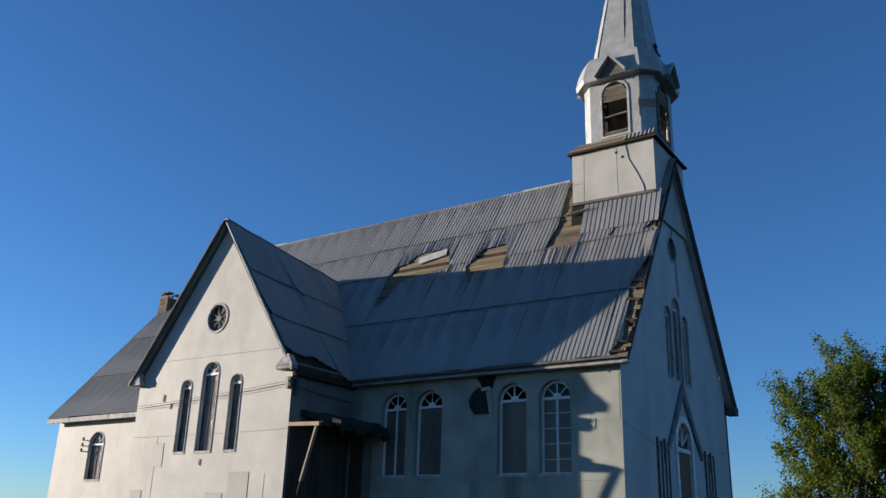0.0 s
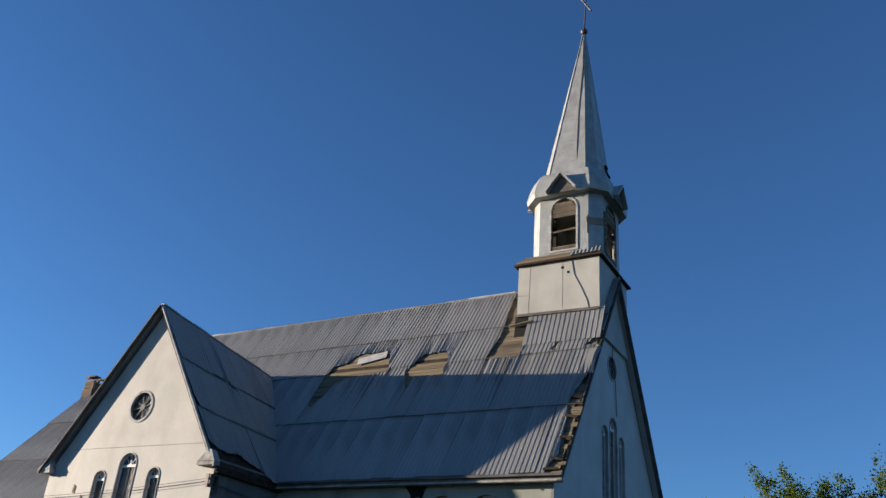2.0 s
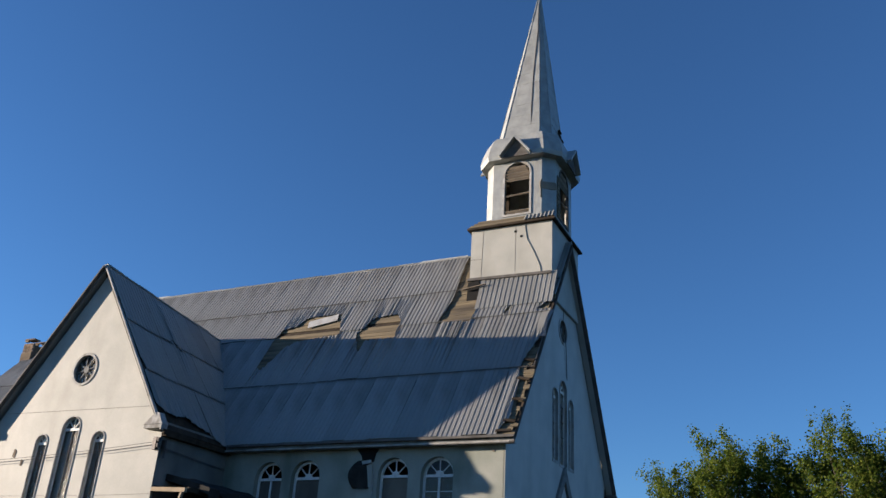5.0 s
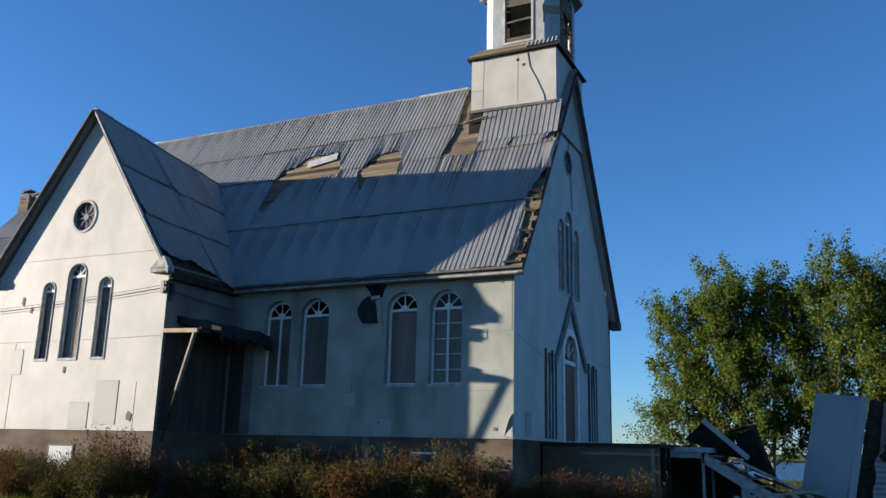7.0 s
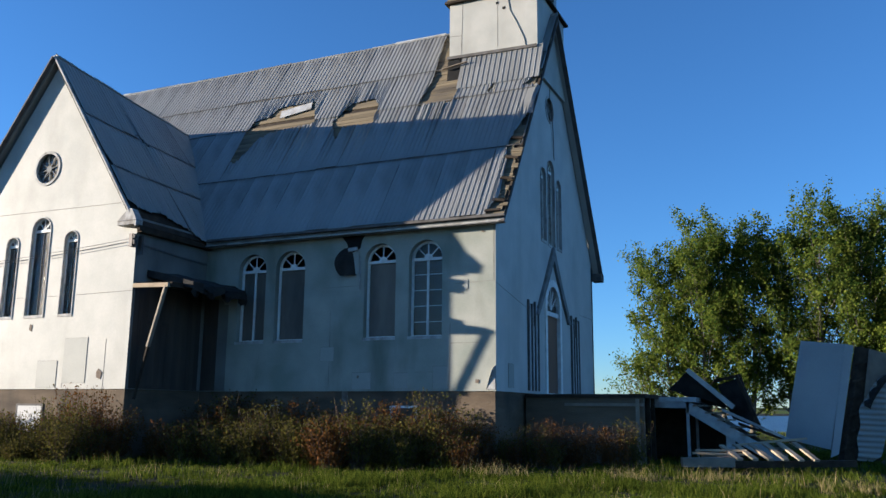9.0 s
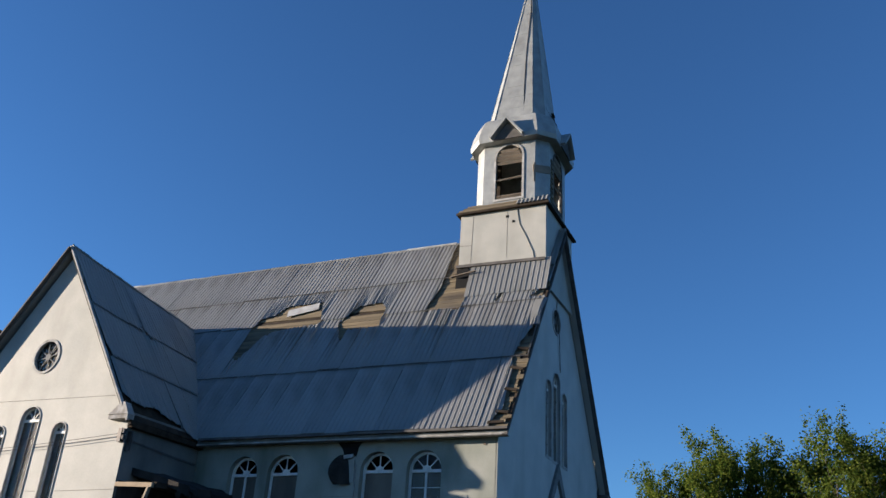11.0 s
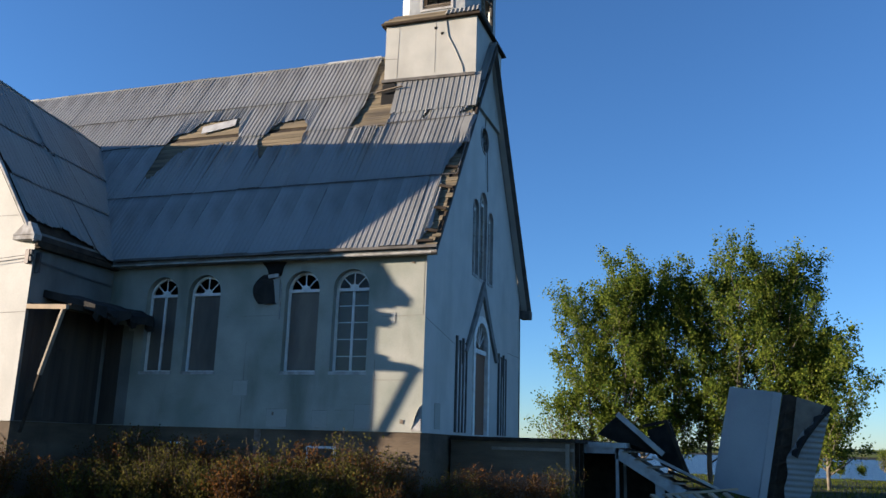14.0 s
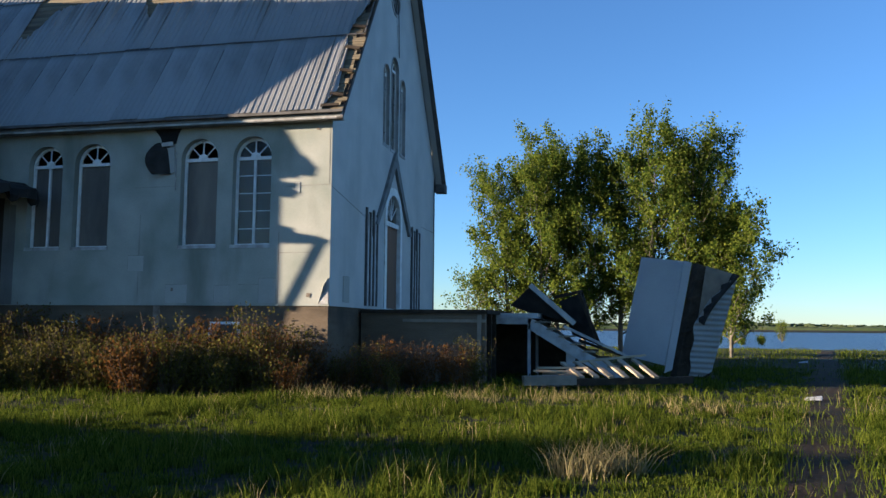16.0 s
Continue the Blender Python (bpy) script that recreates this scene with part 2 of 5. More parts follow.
def beam(bm, a, b, w, h, up=(0, 0, 1)):
    a, b = Vector(a), Vector(b)
    d = (b - a).normalized()
    s = d.cross(Vector(up))
    s = (s if s.length > 1e-4 else d.cross(Vector((1, 0, 0)))).normalized()
    t = s.cross(d).normalized()
    s, t = s * w / 2, t * h / 2
    hexa(bm, [a - s - t, a + s - t, b + s - t, b - s - t, a - s + t, a + s + t, b + s + t, b - s + t])


def tube(bm, pts, radii, n=7):
    rings = []
    for i, p in enumerate(pts):
        p = Vector(p)
        d = (Vector(pts[min(i + 1, len(pts) - 1)]) - Vector(pts[max(i - 1, 0)])).normalized()
        s = d.cross(Vector((0.3, 0.9, 0.2))).normalized()
        t = d.cross(s)
        rings.append([bm.verts.new(p + (s * math.cos(k * 2 * math.pi / n) + t * math.sin(k * 2 * math.pi / n)) * radii[i]) for k in range(n)])
    for a, b in zip(rings, rings[1:]):
        for k in range(n):
            bm.faces.new((a[k], a[(k + 1) % n], b[(k + 1) % n], b[k]))
    bm.faces.new(rings[0][::-1])
    bm.faces.new(rings[-1])


def plate(bm, outline, holes, place, thick):
    """A flat plate with holes: outlines in (u, v), laid into the world by place(u, v, depth), from depth 0 to thick."""
    flat = bmesh.new()
    loops = []
    for loop in [outline, *holes]:
        vs = [flat.verts.new((u, v, 0)) for u, v in loop]
        for i in range(len(vs)):
            flat.edges.new((vs[i], vs[(i + 1) % len(vs)]))
        loops.append(len(vs))
    bmesh.ops.triangle_fill(flat, use_beauty=True, use_dissolve=False, edges=flat.edges[:])
    flat.verts.index_update()
    co = [v.co.copy() for v in flat.verts]
    tris = [[v.index for v in f.verts] for f in flat.faces]
    rim = [(e.verts[0].index, e.verts[1].index) for e in flat.edges if len(e.link_faces) == 1]
    flat.free()
    a = [bm.verts.new(place(c.x, c.y, 0)) for c in co]
    b = [bm.verts.new(place(c.x, c.y, thick)) for c in co]
    fs = []
    for t in tris:
        fs.append(bm.faces.new([a[i] for i in t]))
        fs.append(bm.faces.new([b[i] for i in t[::-1]]))
    for i, j in rim:
        fs.append(bm.faces.new((a[i], a[j], b[j], b[i])))
    bmesh.ops.recalc_face_normals(bm, faces=fs)


def arch(u0, u1, v0, v1, n=12):
    r = (u1 - u0) / 2
    c, s = (u0 + u1) / 2, v1 - r
    return [(u0, v0), (u1, v0)] + [(c + r * math.cos(math.pi * k / n), s + r * math.sin(math.pi * k / n)) for k in range(n + 1)]


def ring(u, v, r, n=24):
    return [(u + r * math.cos(2 * math.pi * k / n), v + r * math.sin(2 * math.pi * k / n)) for k in range(n)]


def quad(u0, v0, u1, v1):
    return [(u0, v0), (u1, v0), (u1, v1), (u0, v1)]


def on_nave(u, v, d):
    return Vector((u, d, v))


def on_front(u, v, d):
    return Vector((-d, u, v))


def on_transept(u, v, d):
    return Vector((u, -3.1 + d, v))


def on_side(u, v, d):
    return Vector((-9.9 - d, u, v))


# ---- ground, water, distance ----
GZ = -0.35


def ground_z(x, y):
    z = GZ + 0.10 * noise.noise((x * 0.12, y * 0.12, 0.3)) * min(1, abs(y + 21) / 10)
    if y > 45:
        z -= min(1, (y - 45) / 110) ** 1.2 * 2.9
    if y > 1350:
        z += min(1, (y - 1350) / 120) * 8
    return z


def spread(lo, hi, n, centre, k):
    t = np.linspace(np.arcsinh((lo - centre) / k), np.arcsinh((hi - centre) / k), n)
    return np.sinh(t) * k + centre


bm = bmesh.new()
xs, ys = spread(-2500, 2500, 110, 2, 12), spread(-400, 2600, 120, -5, 12)
grid = [[bm.verts.new((x, y, ground_z(x, y))) for x in xs] for y in ys]
for r0, r1 in zip(grid, grid[1:]):
    for k in range(len(xs) - 1):
        bm.faces.new((r0[k], r0[k + 1], r1[k + 1], r1[k]))
tagged(mesh_ob("ground", bm, M["ground"], smooth=True), "rough grassy ground of the churchyard reaching the lake", "ground", kind="structure")

bm = bmesh.new()
nx = 40
v = [[bm.verts.new((-2500 + 5000 * i / nx, y, -2.5)) for i in range(nx + 1)] for y in (118, 500, 1480)]
for r0, r1 in zip(v, v[1:]):
    for k in range(nx):
        bm.faces.new((r0[k], r0[k + 1], r1[k + 1], r1[k]))
tagged(mesh_ob("water", bm, M["water"]), "blue rippled lake beyond the churchyard", "lake", kind="structure")

bm = bmesh.new()
rng = random.Random(4)
for i in range(1100):
    x = -900 + 1900 * i / 1100 + rng.uniform(-3, 3)
    for y, h in ((1420 + rng.uniform(0, 30), rng.uniform(8, 9.5)), (1500 + rng.uniform(0, 60), rng.uniform(12, 14.5) + 2 * math.sin(x * 0.01))):
        w = rng.uniform(8, 16)
        top = [(x + w * a, y + rng.uniform(-4, 4), -2 + h * b) for a, b in ((-1, 0), (-0.8, 0.6), (-0.35, 0.95), (0.2, 1.0), (0.7, 0.7), (1, 0))]
        f = [bm.verts.new(p) for p in top]
        back = [bm.verts.new((p[0], p[1] + 12, p[2])) for p in top]
        for k in range(5):
            bm.faces.new((f[k], f[k + 1], back[k + 1], back[k]))
        bm.faces.new(f[::-1])
prev = None
for i in range(301):
    x = -1300 + 2600 * i / 300
    z = 6.2 + 0.8 * math.sin(i * 0.37) + rng.uniform(-0.5, 0.5)
    row = [bm.verts.new((x, 1405, -6)), bm.verts.new((x, 1408, z - 1.5)), bm.verts.new((x, 1416, z)), bm.verts.new((x, 1450, z))]
    if prev:
        for k in range(3):
            bm.faces.new((prev[k], row[k], row[k + 1], prev[k + 1]))
    prev = row
tagged(mesh_ob("far_woods", bm, M["woods"]), "low wooded shore across the lake", "woods", kind="stuff")

# the worn track beside the wreckage
bm = bmesh.new()
pts = [(8.9, -30), (8.9, -20), (9.1, -12), (10.0, -7), (11.4, 0), (13.0, 8), (15.0, 18), (17.4, 30), (20, 44)]
rows = []
for i, (x, y) in enumerate(pts):
    rows.append([bm.verts.new((x + a + 0.12 * math.sin(i * 2.3 + a), y, ground_z(x, y) + 0.012 + b)) for a, b in ((-1.0, -0.06), (-0.7, 0.004), (-0.3, 0.014), (0.15, 0.004), (0.45, -0.06))])
for r0, r1 in zip(rows, rows[1:]):
    for k in range(4):
        bm.faces.new((r0[k], r0[k + 1], r1[k + 1], r1[k]))
bmesh.ops.subdivide_edges(bm, edges=bm.edges[:], cuts=2, use_grid_fill=True)
tagged(mesh_ob("track", bm, M["track"], smooth=True), "bare dirt wheel track through the grass", "track", kind="structure")

# ---- church ----
church = thing("church", "abandoned white clad church with a torn metal roof and steeple", "church")
W, RY = 10.5, 5.25
EX, EY, EZ, SL = 0.35, -0.35, 6.3, 1.5          # nave eave corner and slope
TX, TY, TR = -9.9, -3.1, -13.75                  # transept corner, front and ridge

# foundation
bm = bmesh.new()
box(bm, -27.3, 0.04, -0.8, -0.04, W - 0.04, 1.6)
box(bm, -17.56, TY + 0.04, -0.8, TX - 0.04, 0.1, 1.598)
found = part("foundation", bm, M["concrete"], church, "bare stained concrete foundation")
for x0, x1 in ((-3.17, -2.33), (-7.4, -6.9)):
    bm = bmesh.new()
    plate(bm, quad(x0, 0.45, x1, 1.18), [quad(x0 + 0.06, 0.5, x1 - 0.06, 1.12)], lambda u, v, d: Vector((u, 0.01 + d, v)), 0.05)
    part("basement_window", bm, M["frame"], church, "small basement window with a pale frame")
bm = bmesh.new()
plate(bm, quad(-14.09, 0.2, -13.1, 1.1), [], lambda u, v, d: Vector((u, TY + 0.02 + d, v)), 0.03)
part("basement_hatch", bm, M["slab"], church, "white board over the basement opening")
bm = bmesh.new()
plate(bm, quad(-14.15, 0.15, -13.04, 1.16), [quad(-14.09, 0.2, -13.1, 1.1)], lambda u, v, d: Vector((u, TY + 0.015 + d, v)), 0.05)
part("hatch_frame", bm, M["trim_dark"], church)

# walls
NAVE_WIN = [(-8.52, -7.57, 3.1, 5.78, "mullion"), (-7.12, -6.15, 3.1, 5.80, "board"), (-4.0, -3.06, 3.1, 5.80, "board"), (-2.55, -1.60, 3.1, 5.80, "bars")]
NAVE_WIN = [(a - 0.09, b, c - 0.04, d + 0.03, s) for a, b, c, d, s in NAVE_WIN]
FRONT_WIN = [(4.10, 4.66, 6.46, 8.92), (4.86, 5.62, 6.42, 9.38), (5.84, 6.40, 6.46, 8.92)]
TRANS_WIN = [(-15.26, -14.72, 3.75, 6.28), (-14.18, -13.38, 3.75, 6.82), (-12.75, -12.21, 3.75, 6.30)]
bm = bmesh.new()
plate(bm, [(TX, 1.58), (-0.003, 1.58), (-0.003, 6.5), (TX, 6.5)], [arch(a, b, c, d) for a, b, c, d, _ in NAVE_WIN], on_nave, 0.27)
nave_wall = part("nave_wall", bm, M["nave"], church, "white cladding mottled with green mildew")
bm = bmesh.new()
DOOR = arch(4.45, 6.05, 1.6, 5.17)
ROUND = (5.22, 11.18, 0.43)
plate(bm, [(0.002, 1.58), (W - 0.002, 1.58), (W - 0.002, 6.5), (RY, 14.35), (0.002, 6.5)], [arch(*w) for w in FRONT_WIN] + [DOOR, ring(*ROUND)], on_front, 0.22)
front_wall = part("front_wall", bm, M["front"], church)
bm = bmesh.new()
plate(bm, [(-17.6, 1.58), (TX - 0.003, 1.58), (TX - 0.003, 6.35), (TR, 11.75), (-17.6, 6.35)], [arch(*w) for w in TRANS_WIN] + [ring(-13.8, 8.4, 0.5)], on_transept, 0.22)
trans_wall = part("transept_wall", bm, M["wall"], church)
# side wall wears the darker copy of the cladding, shade put into its colour
bm = bmesh.new()
plate(bm, [(TY + 0.002, 1.58), (-0.002, 1.58), (-0.002, 6.5), (TY + 0.002, 6.5)], [], on_side, 0.2)
side_wall = part("transept_side_wall", bm, M["grey_wall"], church, "streaky cladding, greyed to carry the shade of the corner")
# dark boards added to paint the canopy's shade on the side wall
for a in np.arange(-3.0, -0.15, 0.19):
    bm = bmesh.new()
    plate(bm, quad(a, 1.6, a + 0.183, 4.62), [], lambda u, v, d: on_side(u, v, d - 0.016), 0.018)
    part("bare_board", bm, M["boarding"], side_wall)
# the same shade carried onto the nave wall, fading to grey outwards
for i, a in enumerate((-9.88, -9.69, -9.5, -9.31, -9.12)):
    bm = bmesh.new()
    plate(bm, quad(a, 1.6, a + 0.183, 4.62 - 0.09 * i + 0.05 * (i % 2)), [], lambda u, v, d: on_nave(u, v, d - 0.016), 0.018)
    part("bare_board", bm, M["boarding" if i < 3 else "grey_wall"], nave_wall)
bm = bmesh.new()
plate(bm, [(-27.3, 1.58), (-17.6, 1.58), (-17.6, 6.1), (-27.3, 6.1)], [arch(-24.8, -23.75, 3.15, 5.2)], on_nave, 0.22)
plate(bm, [(0.002, 1.58), (W, 1.58), (W, 6.1), (RY, 12.4), (0.002, 6.1)], [], lambda u, v, d: Vector((-27.3 + d, u, v)), 0.22)
chancel_wall = part("chancel_wall", bm, M["wall"], church)
bm = bmesh.new()
plate(bm, [(-27.3, -0.5), (0, -0.5), (0, 6.5), (-27.3, 6.5)], [], lambda u, v, d: Vector((u, W - d, v)), 0.2)
box(bm, -17.6, TY + 0.2, 1.58, -17.4, 0, 6.4)
part("rear_wall", bm, M["wall"], church)
bm = bmesh.new()
box(bm, -26.9, 0.4, 1.5, -0.4, W - 0.4, 1.65)
box(bm, -17.3, TY + 0.4, 1.5, TX - 0.4, 0.5, 1.65)
part("inner_floor", bm, M["rot"], church)


def window(place, u0, u1, v0, v1, style, wall_part):
    r = (u1 - u0) / 2
    sp, c = v1 - r, (u0 + u1) / 2
    deep = 0.0 if style == "narrow" else 0.09
    k = 0.07 if style != "narrow" else 0.035
    bm = bmesh.new()
    if style == "narrow":
        plate(bm, arch(u0 - 0.022, u1 + 0.022, v0 - 0.02, v1 + 0.022), [arch(u0 + 0.012, u1 - 0.012, v0 + 0.012, v1 - 0.012)], lambda a, b, d: place(a, b, d - 0.022), 0.06)
        win = part("window", bm, M["trim"], wall_part, "narrow arched window with worn casing")
        bm = bmesh.new()
    plate(bm, arch(u0 + 0.004, u1 - 0.004, v0 + 0.004, v1 - 0.004), [arch(u0 + 0.004 + k, u1 - 0.004 - k, v0 + 0.004 + k, v1 - 0.004 - k)], lambda a, b, d: place(a, b, d + 0.09 + deep), 0.06)
    plate(bm, quad(u0 + k, sp - 0.05, u1 - k, sp + 0.03), [], lambda a, b, d: place(a, b, d + 0.078 + deep), 0.05)
    if style == "narrow":
        part("sash_frame", bm, M["frame"], win)
    else:
        win = part("window", bm, M["frame"], wall_part, "tall arched window with pale sash, set deep")
    bm = bmesh.new()
    plate(bm, quad(u0 - 0.02, v0 - 0.05, u1 + 0.02, v0 + 0.035), [], lambda a, b, d: place(a, b, d - 0.02), 0.15)
    part("sill", bm, M["trim"], win)

    def bar(name, outline, depth, thick, material):
        bm = bmesh.new()
        plate(bm, outline, [], lambda a, b, d: place(a, b, d + depth + deep), thick)
        part(name, bm, material, win)

    for ang in ((90, 45, 135) if style != "narrow" else (90, 50, 130)):
        ca, sa = math.cos(radians(ang)), math.sin(radians(ang))
        q = 0.014
        bar("fan_bar", [(c - sa * q, sp + ca * q), (c + sa * q, sp - ca * q), (c + sa * q + ca * (r - 0.04), sp - ca * q + sa * (r - 0.04)), (c - sa * q + ca * (r - 0.04), sp + ca * q + sa * (r - 0.04))], 0.095, 0.03, M["frame"])
    if style != "narrow":
        bar("fan_hub", [(c + 0.13 * math.cos(math.pi * i / 8), sp + 0.02 + 0.13 * math.sin(math.pi * i / 8)) for i in range(9)], 0.085, 0.04, M["frame"])
    if style in ("mullion", "bars"):
        bar("mullion", quad(c - 0.03, v0 + 0.05, c + 0.03, sp - 0.04), 0.082, 0.05, M["frame"])
    if style == "bars":
        for i in range(1, 5):
            z = v0 + (sp - v0) * i / 5
            bar("glazing_bar", quad(u0 + k, z - 0.009, u1 - k, z + 0.009), 0.097, 0.03, M["frame"])
    if style == "narrow":
        for i in range(1, 5):
            z = v0 + (sp - v0) * i / 5
            bar("glazing_bar", quad(u0 + k, z - 0.01, u1 - k, z + 0.01), 0.097, 0.03, M["trim_dark"])
        bar("glazing_bar", quad(c - 0.01, v0 + 0.04, c + 0.01, sp), 0.099, 0.03, M["trim_dark"])
    if style in ("narrow", "bars"):
        bm = bmesh.new()
        plate(bm, arch(u0 + 0.03, u1 - 0.03, v0 + 0.03, v1 - 0.03), [], lambda a, b, d: place(a, b, d + 0.112 + deep), 0.006)
        part("pane", bm, M["glass"], win).visible_shadow = False
    if style in ("board", "mullion", "bars", "narrow"):
        bm = bmesh.new()
        top = sp - 0.06 if style != "narrow" else sp + r * 0.5
        plate(bm, quad(u0 + 0.03, v0 + 0.03, u1 - 0.03, top), [], lambda a, b, d: place(a, b, d + (0.128 if style == "narrow" else 0.225)), 0.02)
        part("window_board", bm, M["lining" if style == "narrow" else "board"], win, "dull brown board behind the bars")
    return win


for a, b, c, d, s in NAVE_WIN:
    window(on_nave, a, b, c, d, s, church)
for w in FRONT_WIN:
    window(on_front, *w, "narrow", church)
for w in TRANS_WIN:
    window(on_transept, *w, "narrow", church)
window(on_nave, -24.8, -23.75, 3.15, 5.2, "narrow", church)


def round_window(place, u, v, r):
    bm = bmesh.new()
    plate(bm, ring(u, v, r + 0.06), [ring(u, v, r - 0.02)], lambda a, b, d: place(a, b, d - 0.025), 0.07)
    win = part("round_window", bm, M["trim"], church, "round gable window with radial bars")
    for k in range(8):
        a = math.pi * k / 4 + 0.2
        ca, sa, q = math.cos(a), math.sin(a), 0.014
        bm = bmesh.new()
        plate(bm, [(u - sa * q, v + ca * q), (u + sa * q, v - ca * q), (u + sa * q + ca * (r - 0.01), v - ca * q + sa * (r - 0.01)), (u - sa * q + ca * (r - 0.01), v + ca * q + sa * (r - 0.01))], [], lambda x, y, d: place(x, y, d + 0.06), 0.03)
        part("glazing_bar", bm, M["hood"], win)
    bm = bmesh.new()
    plate(bm, ring(u, v, r * 0.22), [], lambda x, y, d: place(x, y, d + 0.055), 0.04)
    part("hub", bm, M["hood"], win)
    bm = bmesh.new()
    plate(bm, ring(u, v, r - 0.015), [], lambda x, y, d: place(x, y, d + 0.09), 0.006)
    part("pane", bm, M["glass"], win).visible_shadow = False
    bm = bmesh.new()
    plate(bm, ring(u, v, r - 0.015), [], lambda x, y, d: place(x, y, d + 0.105), 0.02)
    part("window_board", bm, M["lining"], win)


round_window(on_transept, -13.8, 8.4, 0.5)
round_window(on_front, *ROUND)

# front door with fanlight, pointed hood and side lights
bm = bmesh.new()
plate(bm, arch(4.35, 6.15, 1.6, 5.3), [arch(4.55, 5.95, 1.62, 5.07)], lambda a, b, d: on_front(a, b, d - 0.04), 0.16)
door = part("front_door", bm, M["frame"], church, "arched front doorway with pale casing")
bm = bmesh.new()
plate(bm, quad(4.55, 1.62, 5.95, 4.12), [], lambda a, b, d: on_front(a, b, d + 0.08), 0.05)
part("door_leaf", bm, M["door"], door, "brown boarded door leaf")
bm = bmesh.new()
plate(bm, quad(4.5, 4.1, 6.0, 4.24), [], lambda a, b, d: on_front(a, b, d + 0.02), 0.08)
for ang in (35, 65, 90, 115, 145):
    ca, sa = math.cos(radians(ang)), math.sin(radians(ang))
    beam(bm, on_front(5.25, 4.3, 0.07), on_front(5.25 + 0.68 * ca, 4.36 + 0.68 * sa, 0.07), 0.03, 0.03, (1, 0, 0))
part("fanlight_bars", bm, M["frame"], door)
bm = bmesh.new()
plate(bm, arch(4.56, 5.94, 4.2, 5.06), [], lambda a, b, d: on_front(a, b, d + 0.1), 0.006)
part("pane", bm, M["glass"], door).visible_shadow = False
bm = bmesh.new()
plate(bm, [(3.4, 3.98), (3.58, 3.98), (4.5, 5.0), (5.25, 5.95), (6.0, 5.0), (6.92, 3.98), (7.15, 4.02), (6.15, 5.2), (5.27, 6.42), (4.35, 5.2)], [], lambda a, b, d: on_front(a, b, d - 0.09), 0.09)
part("door_hood", bm, M["hood"], church, "pointed timber hood over the front door")
for y0 in (2.62, 7.3):
    bm = bmesh.new()
    for i in range(4):
        box(bm, 0.0, y0 + i * 0.31, 1.66, 0.06, y0 + i * 0.31 + 0.08, 4.35 - 0.1 * (i % 2))
    sl = part("side_light", bm, M["trim_dark"], church, "tall slatted side light beside the door")
    bm = bmesh.new()
    for i in range(3):
        box(bm, 0.0, y0 + i * 0.31 + 0.10, 1.66, 0.03, y0 + i * 0.31 + 0.29, 4.2 - 0.6 * (i == 1))
    part("slat", bm, M["painted"], sl)

# cladding joints, thin raised strips
def strips(place, lines, parent):
    for (u0, v0, u1, v1) in lines:
        bm = bmesh.new()
        w = 0.008
        if abs(u1 - u0) > abs(v1 - v0):
            plate(bm, [(u0, v0 - w), (u1, v1 - w), (u1, v1 + w), (u0, v0 + w)], [], lambda a, b, d: place(a, b, d - 0.005), 0.006)
        else:
            plate(bm, [(u0 - w, v0), (u0 + w, v0), (u1 + w, v1), (u1 - w, v1)], [], lambda a, b, d: place(a, b, d - 0.005), 0.006)
        part("joint_strip", bm, M["joint"], parent)


strips(on_transept, [(-16.9, 7.05, TX - 0.7, 7.0), (-17.55, 4.35, -15.36, 4.34), (-14.62, 4.34, -14.28, 4.34), (-13.28, 4.34, -12.85, 4.33), (-12.1, 4.33, TX, 4.36), (-16.2, 1.6, -16.2, 4.3), (-10.75, 1.6, -10.75, 3.0), (-12.35, 1.62, -12.35, 3.0)], trans_wall)
strips(on_nave, [(-1.2, 4.52, 0, 4.55), (-1.35, 2.88, -0.5, 2.88), (-1.35, 1.62, -1.35, 3.4), (-5.9, 4.6, -4.15, 4.62), (-5.2, 1.62, -5.2, 3.9), (-9.8, 3.0, -8.7, 3.02), (-2.4, 2.1, -1.4, 2.1), (-0.06, 4.55, -0.06, 6.3)], nave_wall)
strips(on_front, [(0.02, 4.5, 2.5, 4.1), (1.6, 8.0, 1.6, 9.2), (8.6, 4.5, 10.4, 4.5), (5.6, 9.6, 5.35, 10.7)], front_wall)


def patches(place, rects, parent):
    for u0, v0, u1, v1 in rects:
        bm = bmesh.new()
        plate(bm, quad(u0, v0, u1, v1), [], lambda a, b, d: place(a, b, d - 0.012), 0.013)
        part("patch_panel", bm, M["patch"], parent, "slightly greyer patch panel")
        bm = bmesh.new()
        plate(bm, quad(u0 - 0.012, v0 - 0.004, u1 + 0.004, v1 + 0.012), [], lambda a, b, d: place(a, b, d - 0.004), 0.005)
        part("joint_strip", bm, M["joint"], parent)


